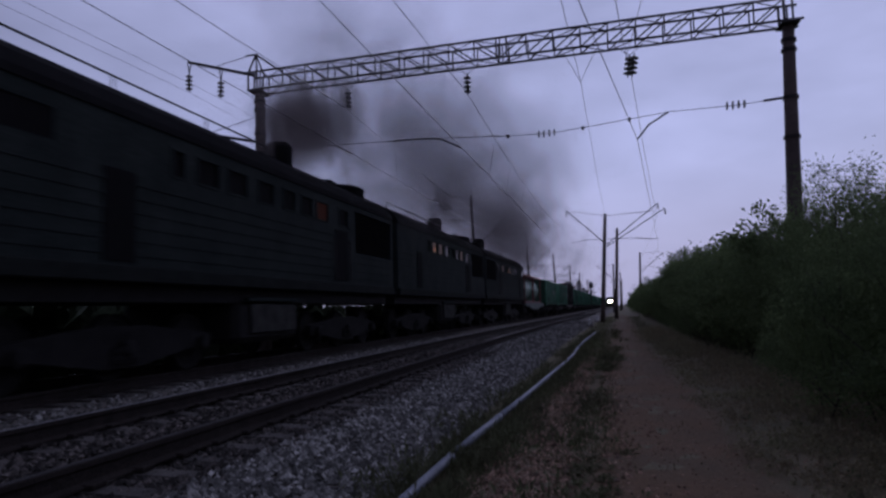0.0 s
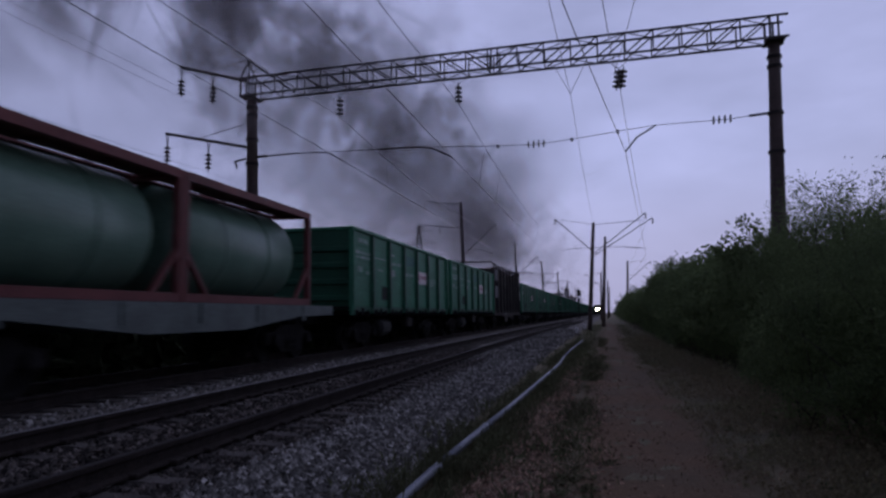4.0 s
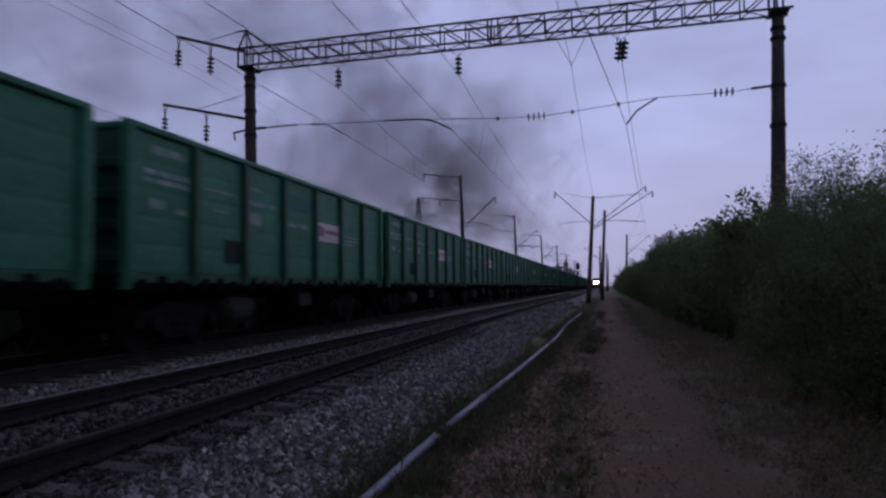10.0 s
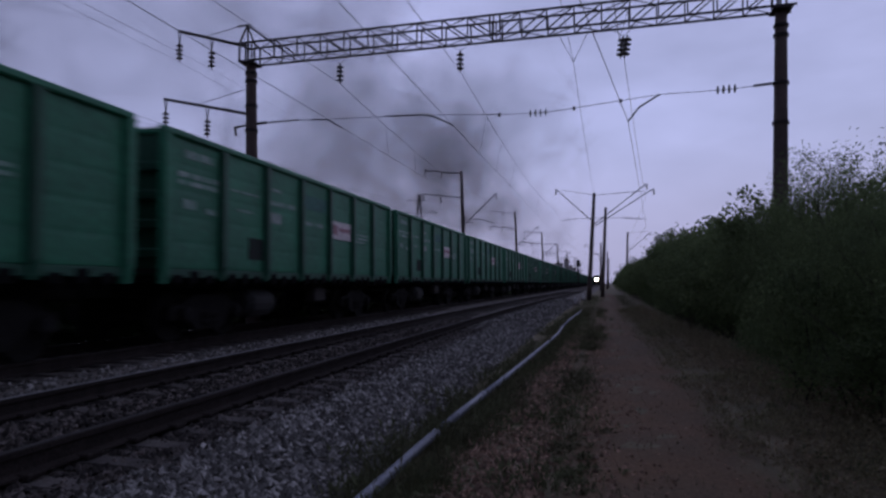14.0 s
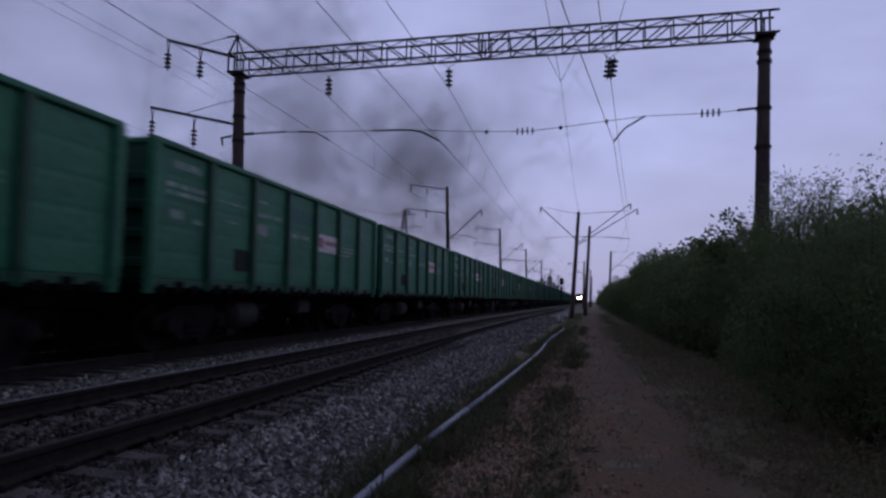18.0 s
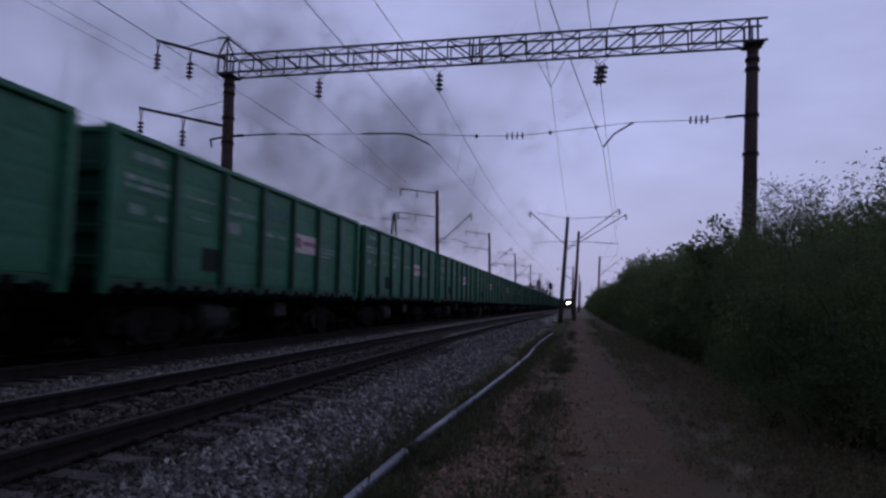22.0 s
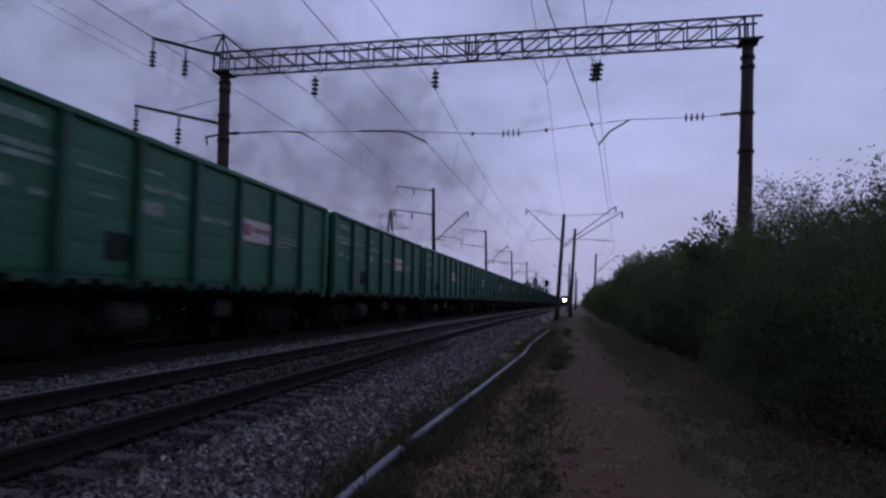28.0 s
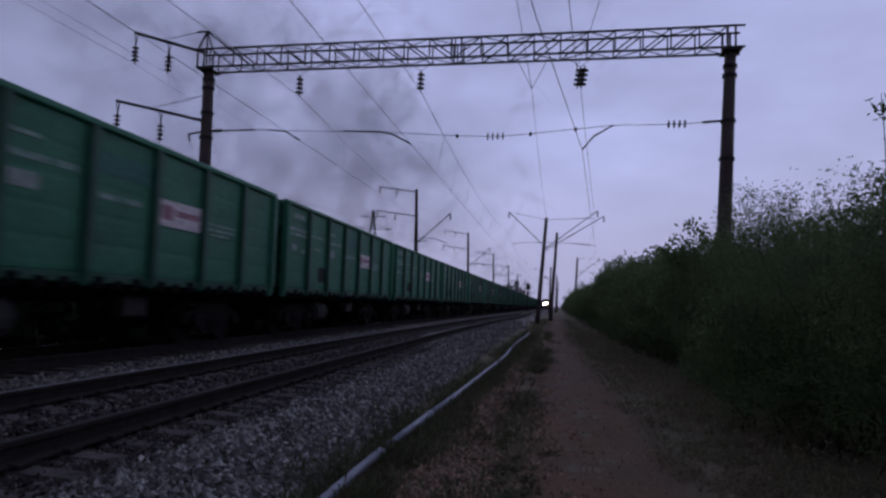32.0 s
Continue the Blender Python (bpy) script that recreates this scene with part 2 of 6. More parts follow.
M_LOGEND = mat("log_bark", (0.072, 0.050, 0.039), 0.9, 0, 0.5, 2.2, 30, 0.6, (0.020, 0.014, 0.012), 0.75)
M_TANK = mat("pale_green_tank", (0.150, 0.255, 0.190), 0.38, 0, 0.3, 1.0, 30, 0.1, (0.085, 0.160, 0.120))
M_REDFRAME = mat("dull_red_frame", (0.16, 0.040, 0.040), 0.6, 0, 0.4, 2, 40, 0.2)
M_FLAT = mat("grey_green_flatcar", (0.13, 0.16, 0.15), 0.7, 0, 0.4, 1.5, 30, 0.2)
M_LAMP = glow("headlight_glow", (1.0, 0.86, 0.66), 60.0)
M_CAB = glow("lit_engine_room", (1.0, 0.42, 0.18), 0.32)
# brightness of the sky seen through the opposite windows, put into the pane's colour
M_PANE = mat("dusty_sky_pale_pane", (0.17, 0.16, 0.165), 0.25, 0, 0.4, 3, 30, 0.05, spec=0.5)


# ---------------------------------------------------------------- mesh helpers
def finish(name, bm, material, parent=None, label="", smooth=False):
    me = bpy.data.meshes.new(name)
    if smooth:
        for f in bm.faces:
            f.smooth = True
    bm.to_mesh(me)
    bm.free()
    for m in material if isinstance(material, (list, tuple)) else [material]:
        me.materials.append(m)
    ob = new(name, me)
    if parent is not None:
        ob.parent = parent
    if label:
        ob["label"] = label
    return ob


def part(name, bm, material, parent, label="", smooth=False):
    return finish(name, bm, material, parent, label, smooth)


def share(name, ob, parent, m=None, label=""):
    """Another object on the same mesh, under parent."""
    o = new(name, ob.data)
    o.parent = parent
    if m is not None:
        o.matrix_basis = m
    if label:
        o["label"] = label
    return o


def box(bm, x0, x1, y0, y1, z0, z1, bevel=0.0):
    v = [bm.verts.new(c) for c in ((x0, y0, z0), (x1, y0, z0), (x1, y1, z0), (x0, y1, z0), (x0, y0, z1), (x1, y0, z1), (x1, y1, z1), (x0, y1, z1))]
    fs = [bm.faces.new([v[i] for i in q]) for q in ((3, 2, 1, 0), (4, 5, 6, 7), (0, 1, 5, 4), (1, 2, 6, 5), (2, 3, 7, 6), (3, 0, 4, 7))]
    if bevel:
        es = {e for f in fs for e in f.edges}
        bmesh.ops.bevel(bm, geom=list(es), offset=bevel, segments=1, affect="EDGES")
    return bm


def tube(bm, pts, r, n=6, r_end=None, caps=True):
    """A round bar along pts."""
    pts = [Vector(p) for p in pts]
    rings = []
    for i, p in enumerate(pts):
        d = (pts[min(i + 1, len(pts) - 1)] - pts[max(i - 1, 0)]).normalized()
        up = Vector((0, 0, 1)) if abs(d.z) < 0.95 else Vector((1, 0, 0))
        a = d.cross(up).normalized()
        b = a.cross(d)
        rr = r if r_end is None else r + (r_end - r) * i / (len(pts) - 1)
        rings.append([bm.verts.new(p + rr * (math.cos(k * 2 * math.pi / n) * a + math.sin(k * 2 * math.pi / n) * b)) for k in range(n)])
    for q, s in zip(rings, rings[1:]):
        for k in range(n):
            bm.faces.new((q[k], q[(k + 1) % n], s[(k + 1) % n], s[k]))
    if caps:
        bm.faces.new(rings[0][::-1])
        bm.faces.new(rings[-1])
    return bm


def bar(bm, p, q, w, h):
    """A square bar from p to q."""
    p, q = Vector(p), Vector(q)
    d = (q - p).normalized()
    up = Vector((0, 0, 1)) if abs(d.z) < 0.95 else Vector((0, 1, 0))
    a = d.cross(up).normalized() * (w / 2)
    b = a.cross(d).normalized() * (h / 2)
    v = [bm.verts.new(c + s * a + t * b) for c in (p, q) for s, t in ((-1, -1), (1, -1), (1, 1), (-1, 1))]
    for f in ((0, 1, 2, 3), (7, 6, 5, 4), (0, 4, 5, 1), (1, 5, 6, 2), (2, 6, 7, 3), (3, 7, 4, 0)):
        bm.faces.new([v[i] for i in f])
    return bm


def lathe(bm, prof, n=12, axis="z", at=(0, 0, 0)):
    """Turns (radius, height) points round an axis."""
    rings = []
    for r, h in prof:
        ring = []
        for k in range(n):
            c, s = math.cos(2 * math.pi * k / n) * r, math.sin(2 * math.pi * k / n) * r
            p = {"z": (c, s, h), "y": (c, h, s), "x": (h, c, s)}[axis]
            ring.append(bm.verts.new(Vector(p) + Vector(at)))
        rings.append(ring)
    for q, s in zip(rings, rings[1:]):
        for k in range(n):
            bm.faces.new((q[k], q[(k + 1) % n], s[(k + 1) % n], s[k]))
    bm.faces.new(rings[0][::-1])
    bm.faces.new(rings[-1])
    bmesh.ops.recalc_face_normals(bm, faces=bm.faces)
    return bm


def empty(name, m=None):
    o = new(name)
    o.empty_display_size = 0.3
    if m is not None:
        o.matrix_basis = m
    return o


# ---------------------------------------------------------------- the line's course: straight, then a slight bend to the right
def bend(y):
    s = 6.0
    u = (y - 28) / s
    return 0.0215 * s * (u if u > 30 else math.log1p(math.exp(u)))


def heading(y):
    u = (y - 28) / 6.0
    return -math.degrees(math.atan(0.0215 / (1 + math.exp(-u)))) if u > -60 else 0.0


TRAIN_X = -4.1


def sweep(bm, prof, ys, closed=True, zoff=0.0):
    """Pulls a cross-section of (x, z) points along the line."""
    rings = [[bm.verts.new((x + bend(y), y, z + zoff)) for x, z in prof] for y in ys]
    n = len(prof)
    for q, s in zip(rings, rings[1:]):
        for k in range(n if closed else n - 1):
            bm.faces.new((q[k], s[k], s[(k + 1) % n], q[(k + 1) % n]))
    return bm


YS = [-40, -20, -10, 0] + [4 * i for i in range(1, 26)] + [120, 140, 170, 200, 250, 300, 400, 520, 700]


# ---------------------------------------------------------------- ground
def ground_z(x, y):
    z = -0.55
    if x < -7:
        z -= min(0.5, (-7 - x) * 0.15)
    if x > 6.5:
        z += min(0.35, (x - 6.5) * 0.06)
    return z + 0.05 * noise.noise((x * 0.6, y * 0.5, 0)) + 0.02 * noise.noise((x * 2.1, y * 2.1, 3))


def build_ground():
    xs = [-2500, -800, -300, -120, -60, -30, -18, -12, -9, -7] + [-6 + 3 * i for i in range(3)] + [2 + 0.22 * i for i in range(28)] + [8.6, 9.5, 11, 13, 16, 22, 35, 70, 160, 400, 900, 2500]
    ys = [-300, -80, -30, -12, -4, 0, 2] + [3 + 0.3 * i for i in range(70)] + [24.5 + i for i in range(30)] + [56, 60, 66, 74, 84, 100, 120, 150, 200, 260, 340, 450, 600, 900, 1400, 2200, 3200]
    verts, faces = [], []
    for y in ys:
        for x in xs:
            verts.append((x + bend(y), y, ground_z(x, y)))
    n = len(xs)
    for j in range(len(ys) - 1):
        for i in range(n - 1):
            faces.append((j * n + i, j * n + i + 1, (j + 1) * n + i + 1, (j + 1) * n + i))
    me = bpy.data.meshes.new("ground")
    me.from_pydata(verts, [], faces)
    me.materials.append(M_GROUND)
    for f in me.polygons:
        f.use_smooth = True
    return tagged(new("ground", me), "earthy trackside ground with sparse dry grass", "ground", kind="structure")


build_ground()


def build_path():
    bm = bmesh.new()
    ys = [-6 + 0.5 * i for i in range(120)] + [54 + 3 * i for i in range(20)]
    rows = []
    worn = bm.verts.layers.float.new("worn")
    for y in ys:
        w = 0.15 * noise.noise((0, y * 0.4, 7)) + 0.10 * noise.noise((0, y * 1.9, 3))
        row = []
        for k in range(13):
            x = 4.0 + w + (2.15 + 0.15 * noise.noise((5, y * 0.3, 1))) * k / 12
            dip = -0.02 * math.sin(math.pi * k / 12)
            v = bm.verts.new((x + bend(y), y, ground_z(x, y) + (0.025 if 0 < k < 12 else -0.03) + dip + 0.012 * noise.noise((x * 5, y * 5, 2))))
            v[worn] = min(1.0, min(k, 12 - k) / 4.0)
            row.append(v)
        rows.append(row)
    for a, b in zip(rows, rows[1:]):
        for k in range(12):
            bm.faces.new((a[k], a[k + 1], b[k + 1], b[k]))
    tagged(finish("path", bm, M_PATH, smooth=True), "trodden reddish dirt footpath beside the line", "path", kind="structure")


build_path()

# ---------------------------------------------------------------- track
RAIL_PROFILE = [(-0.066, -0.18), (0.066, -0.18), (0.066, -0.165), (0.012, -0.145), (0.010, -0.05), (0.036, -0.04), (0.036, -0.006), (0.030, -0.0005), (-0.030, -0.0005), (-0.036, -0.006), (-0.036, -0.04), (-0.010, -0.05), (-0.012, -0.145), (-0.066, -0.165)]
CANT = 0.035


def build_bed():
    bm = bmesh.new()
    prof = [(-8.3, -1.05), (-6.4, -0.24), (-5.6, -0.215), (-2.7, -0.215), (-2.0, -0.25), (-1.4, -0.215), (1.4, -0.25), (1.7, -0.28), (2.55, -0.50), (2.75, -0.62)]
    ys = [-40, -10, 0] + [2 + 0.5 * i for i in range(76)] + YS[14:]
    ys = sorted(set(ys))
    rings = [[bm.verts.new((x + bend(y) + 0.06 * noise.noise((x, y, 2)), y, z + 0.02 * noise.noise((x * 3, y * 2.3, 5)))) for x, z in prof] for y in ys]
    for q, s in zip(rings, rings[1:]):
        for k in range(len(prof) - 1):
            bm.faces.new((q[k], q[k + 1], s[k + 1], s[k]))
    tagged(finish("ballast_bed", bm, M_BED, smooth=True), "grey crushed stone ballast bed under both tracks", "ballast", kind="structure")


build_bed()


def build_track(name, cx, cant, label, top_material):
    tr = tagged(empty(name), label, "track", kind="structure")
    for sx, zo in ((-0.795, cant), (0.795, 0.0)):
        bm = bmesh.new()
        sweep(bm, [(cx + sx + x, z + zo) for x, z in RAIL_PROFILE], sorted(set([-40] + list(range(-10, 120, 3)) + YS[29:])))
        bmesh.ops.recalc_face_normals(bm, faces=bm.faces)
        rail = part("rail", bm, M_RAIL, tr, "rusty steel rail with a worn head")
        bm = bmesh.new()
        ys = sorted(set([-40] + list(range(-10, 120, 3)) + YS[29:]))
        top = [(cx + sx - 0.029, zo + 0.001), (cx + sx + 0.029, zo + 0.001), (cx + sx + 0.029, zo + 0.004), (cx + sx - 0.029, zo + 0.004)]
        sweep(bm, top, ys)
        bmesh.ops.recalc_face_normals(bm, faces=bm.faces)
        # sheen painted by rail: the left head may be pale, the right stays dark
        part("running_surface", bm, top_material if sx < 0 else M_STEEL, rail, "worn grey running surface")
    return tr


def sleeper_mesh(bm, m=None):
    """A concrete sleeper 2.7 m long, lower in its middle."""
    secs = [(-1.35, 0.115, -0.02), (-1.33, 0.125, 0.0), (-0.5, 0.12, -0.0), (-0.3, 0.10, -0.05), (0.3, 0.10, -0.05), (0.5, 0.12, 0.0), (1.33, 0.125, 0.0), (1.35, 0.115, -0.02)]
    rings = []
    for x, hw, top in secs:
        ring = [bm.verts.new(c) for c in ((x, -hw - 0.02, -0.16), (x, hw + 0.02, -0.16), (x, hw - 0.02, top), (x, -hw + 0.02, top))]
        rings.append(ring)
    for q, s in zip(rings, rings[1:]):
        for k in range(4):
            bm.faces.new((q[k], s[k], s[(k + 1) % 4], q[(k + 1) % 4]))
    bm.faces.new(rings[0])
    bm.faces.new(rings[-1][::-1])
    bmesh.ops.recalc_face_normals(bm, faces=bm.faces)
    return bm


near_track = build_track("near_track", 0.0, CANT, "empty near railway track with dark rusty rails on concrete sleepers", M_RAILTOP)
far_track = build_track("train_track", TRAIN_X, 0.0, "railway track carrying the passing freight train", M_STEEL)


# ---------------------------------------------------------------- overhead line portal
PY = 21.6


def insulator(parent_name, m, discs=4, label="string of dark porcelain disc insulators", r=0.125, tilt=None):
    th = tagged(empty(parent_name, m), label, "insulator", group="line insulators")
    bm = bmesh.new()
    tube(bm, [(0, 0, 0.06), (0, 0, -0.16 * discs - 0.02)], 0.018, 6)
    part("rod", bm, M_STEEL, th)
    first = None
    for k in range(discs):
        if first is None:
            bm = bmesh.new()
            lathe(bm, [(0.035, 0.0), (0.05, -0.03), (r, -0.075), (r, -0.095), (0.05, -0.085), (0.03, -0.12)], 12)
            first = part("disc", bm, M_GLASSI, th, smooth=False)
            first.matrix_basis = pose(0, 0, 0)
        else:
            share("disc", first, th, pose(0, 0, -0.15 * k))
    return th


def column(name, base, top, r0, r1, label, material=None, n=16):
    th = tagged(empty(name, pose(*base)), label, "pole")
    bm = bmesh.new()
    d = Vector(top) - Vector(base)
    tube(bm, [d * (k / 6) for k in range(7)], r0, n, r1)
    part("shaft", bm, material or M_POLE, th, smooth=True)
    return th, d


def band(th, d, f, r, h=0.12):
    bm = bmesh.new()
    c = d * f
    lathe(bm, [(r, -h / 2), (r + 0.03, -h / 2), (r + 0.03, h / 2), (r, h / 2)], 16, at=c)
    part("steel_band", bm, M_STEEL, th)


def build_portal():
    # right and left columns lean slightly outward
    th, d = column("portal_column", (9.72, PY, -0.7), (10.0, PY, 9.03), 0.25, 0.165, "tall brown concrete portal column rising out of the bushes")
    for f in (0.925, 0.955, 0.78, 0.66):
        band(th, d, f, 0.175 + 0.08 * (1 - f), 0.09)
    th2, d2 = column("portal_column", (-6.75, PY, -0.9), (-6.93, PY, 8.62), 0.25, 0.17, "tall brown concrete portal column behind the train")
    for f in (0.94, 0.97, 0.85, 0.76):
        band(th2, d2, f, 0.175 + 0.08 * (1 - f), 0.1)
    # beam: four chords, posts and diagonals
    beam = tagged(empty("portal_beam"), "long painted steel lattice beam spanning the tracks", "truss beam")
    xl, xr = -7.25, 10.35

    def zb(x):
        return 8.70 + 0.0232 * (x + 7.0)

    hgt, dep = 0.62, 0.62
    y0, y1 = PY - dep / 2, PY + dep / 2

    def zt(x):
        return zb(x) + hgt + 0.0025 * (x + 7)

    for y in (y0, y1):
        for z in (zb, zt):
            bm = bmesh.new()
            bar(bm, (xl, y, z(xl)), (xr, y, z(xr)), 0.056, 0.056)
            part("chord", bm, M_TRUSS, beam)
    nb = 20
    step = (xr - xl - 1.0) / nb
    xs = [xl + 0.5 + i * step for i in range(nb + 1)]
    mid = 1.55
    for i, x in enumerate(xs):
        for y in (y0, y1):
            bm = bmesh.new()
            bar(bm, (x, y, zb(x)), (x, y, zt(x)), 0.04, 0.04)
            part("post", bm, M_TRUSS, beam)
        if i < nb:
            for y in (y0, y1):
                bm = bmesh.new()
                a, b = (x, xs[i + 1]) if x < mid - 0.4 else (xs[i + 1], x)
                bar(bm, (a, y, zt(a)), (b, y, zb(b)), 0.037, 0.037)
                part("diagonal", bm, M_TRUSS, beam)
            for z in (zb, zt):
                bm = bmesh.new()
                a, b = (y0, y1) if i % 2 else (y1, y0)
                bar(bm, (x, a, z(x)), (xs[i + 1], b, z(xs[i + 1])), 0.024, 0.024)
                part("lacing", bm, M_TRUSS, beam)
    for x in (xl + 0.05, xl + 0.28, xr - 0.28, xr - 0.52, mid - 0.12, mid + 0.2):
        for y in (y0, y1):
            bm = bmesh.new()
            bar(bm, (x, y, zb(x)), (x, y, zt(x)), 0.05, 0.05)
            part("post", bm, M_TRUSS, beam)
    for x in (-6.93, 10.0):
        bm = bmesh.new()
        box(bm, x - 0.26, x + 0.26, y0 - 0.04, y1 + 0.04, zb(x) - 0.075, zb(x) - 0.032)
        part("bearing_plate", bm, M_STEEL, beam)
    # peak over the left end
    bm = bmesh.new()
    for y in (y0, y1):
        bar(bm, (-7.2, y, zt(-7.2)), (-7.08, PY, 10.05), 0.05, 0.05)
        bar(bm, (-6.9, y, zt(-6.9)), (-7.08, PY, 10.05), 0.04, 0.04)
    bar(bm, (-7.08, PY, 10.05), (-5.3, PY, zb(-5.3)), 0.06, 0.06)
    bar(bm, (-7.45, PY, 10.04), (-7.02, PY, 10.05), 0.06, 0.05)
    part("peak_bracket", bm, M_TRUSS, beam)
    # feeder arms
    for root, tip, tie, droops in (((-7.1, 9.30), (-9.74, 10.06), (-7.4, 10.03), (-9.7, -8.44)), ((-6.95, 6.92), (-10.27, 7.65), (-6.9, 7.85), (-10.2, -8.57))):
        arm = tagged(empty("wire_bracket"), "slender steel arm holding feeder wires beside the column", "bracket arm")
        bm = bmesh.new()
        bar(bm, (root[0], PY, root[1]), (tip[0], PY, tip[1]), 0.09, 0.09)
        part("arm", bm, M_STEEL, arm)
        bm = bmesh.new()
        f = 0.62
        tube(bm, [(tie[0], PY, tie[1]), (root[0] + (tip[0] - root[0]) * f, PY, root[1] + (tip[1] - root[1]) * f)], 0.013, 5)
        part("tie_rod", bm, M_STEEL, arm)
        for x in droops:
            z = root[1] + (x - root[0]) / (tip[0] - root[0]) * (tip[1] - root[1])
            bm = bmesh.new()
            for dx in (-0.07, 0.07):
                bar(bm, (x + dx, PY, z), (x, PY, z - 0.42), 0.025, 0.025)
            part("hanger", bm, M_STEEL, arm)
            insulator("insulator_string", pose(x, PY, z - 0.44), 4)
    # suspended strings over the three lines
    for x, z in ((-3.68, 8.42), (0.415, 8.53), (5.50, 8.60)):
        i = insulator("insulator_string", pose(x, PY, z, 0, 8 if x > 5 else 0, 0), 4, r=0.14 if x > 5 else 0.125)
        bm = bmesh.new()
        for dx in (-0.45, 0.45):
            tube(bm, [(x + dx, PY, zb(x + dx)), (x, PY, z + 0.04)], 0.009, 4)
        o = part("suspension_loop", bm, M_WIRE, i)
        o.matrix_basis = i.matrix_basis.inverted()
        if x > 5:
            insulator("insulator_string", pose(x + 0.13, PY - 0.06, z, 0, 8, 0), 4, r=0.14)
    # lower cross wire with its steady arms
    cw = tagged(empty("fixing_cross_wire"), "lower cross wire with strain insulators and steady arms between the columns", "cross wire")
    pts = [(-6.75, 6.58), (-5.1, 6.62), (-4.3, 6.60), (-2.0, 6.57), (-0.86, 6.56), (1.67, 6.43), (3.0, 6.41), (4.0, 6.50), (5.4, 6.65), (6.54, 6.77), (8.55, 6.80), (9.85, 6.91)]
    bm = bmesh.new()
    tube(bm, [(x, PY, z) for x, z in pts], 0.011, 5)
    part("wire", bm, M_WIRE, cw)
    for x0, z0, x1, z1, r in ((-6.75, 6.58, -6.3, 6.6, 0.05), (-6.2, 6.6, -5.15, 6.63, 0.028), (-2.1, 6.58, -0.9, 6.56, 0.03), (9.2, 6.86, 9.8, 6.91, 0.04), (-7.55, 6.47, -6.95, 6.57, 0.035)):
        bm = bmesh.new()
        tube(bm, [(x0, PY, z0), (x1, PY, z1)], r, 6)
        part("clamp_rod", bm, M_STEEL, cw)
    bm = bmesh.new()
    tube(bm, [(-7.52, PY, 6.48), (-7.46, PY, 6.2)], 0.03, 6)
    part("hanger", bm, M_STEEL, cw)
    for a in (((-4.7, 6.62), (-4.1, 6.58), (-3.59, 6.28)), ((-0.9, 6.57), (-0.45, 6.48), (0.18, 6.16)), ((6.54, 6.77), (5.95, 6.42), (5.61, 6.0))):
        bm = bmesh.new()
        tube(bm, [(x, PY, z) for x, z in a], 0.028, 6)
        part("steady_arm", bm, M_STEEL, cw)
    for x, z in ((2.65, 6.41), (8.2, 6.80)):
        for k in range(4):
            bm = bmesh.new()
            lathe(bm, [(0.03, -0.03), (0.125, -0.015), (0.125, 0.015), (0.03, 0.03)], 10, "x", (x + 0.16 * k, PY, z + 0.005 * k))
            part("insulator_disc", bm, M_GLASSI, cw)
    for x, z in ((1.67, 6.43), (4.0, 6.5), (5.4, 6.65)):
        bm = bmesh.new()
        box(bm, x - 0.04, x + 0.04, PY - 0.04, PY + 0.04, z - 0.07, z + 0.05, 0.01)
        part("clamp", bm, M_STEEL, cw)


build_portal()


# ---------------------------------------------------------------- wires
def wire(pts, r=0.012, label="thin dark overhead wire", sag=0.0, name="overhead_wire", n=7):
    full = []
    for a, b in zip(pts, pts[1:]):
        for k in range(n):
            f = k / n
            p = Vector(a).lerp(Vector(b), f)
            p.z -= 4 * sag * f * (1 - f)
            full.append(p)
    full.append(Vector(pts[-1]))
    bm = bmesh.new()
    tube(bm, full, 0.8 * r, 5)
    return tagged(finish(name, bm, M_WIRE), label, "wire", group="overhead wires")


def along(x, y, z):
    return (x + bend(y), y, z)


PREV = -32.0
# train track: contact and messenger
wire([(-4.25, PREV, 6.2), (-3.59, PY, 6.28), along(-4.0, 59, 6.25), along(-4.3, 94, 6.25), along(-4.1, 300, 6.25)], 0.011, "copper contact wire above the train")
wire([(-4.1, PREV, 7.9), (-3.68, PY, 7.78), along(-4.1, 59, 8.0), along(-4.1, 94, 8.0), along(-4.1, 300, 8.0)], 0.012, "sagging messenger wire above the train", 0.7)
# near track
wire([(-0.25, PREV, 6.2), (0.18, PY, 6.15), along(-0.2, 66, 6.2), along(0.2, 110, 6.2), along(0, 300, 6.2)], 0.011, "copper contact wire above the empty track")
wire([(0.1, PREV, 7.9), (0.415, PY, 7.92), along(0.1, 66, 8.2), along(0, 110, 8.0), along(0, 300, 8.0)], 0.012, "sagging messenger wire above the empty track", 0.7)
# diverging line
wire([(-1.0, PREV, 6.1), (4.3, 11.8, 6.05), (5.61, PY, 6.0), (9.3, 66, 6.3), (10.2, 118, 6.3)], 0.012, "copper contact wire swinging away over the footpath")
wire([(0.2, PREV, 7.9), (4.7, 11.8, 7.55), (5.52, PY, 8.0), (9.3, 66, 8.9), (10.2, 118, 8.6)], 0.012, "messenger wire swinging away over the footpath", 0.3)
wire([(2.2, PREV, 8.4), (4.0, PY, 7.95), (4.7, 66, 9.35)], 0.010, "thin feed wire running to a line pole", 0.4)
wire([(5.35, PY, 8.45), (5.9, 9.0, 8.0), (6.9, PREV, 9.2)], 0.010, "thin feed wire above the footpath", 0.2)
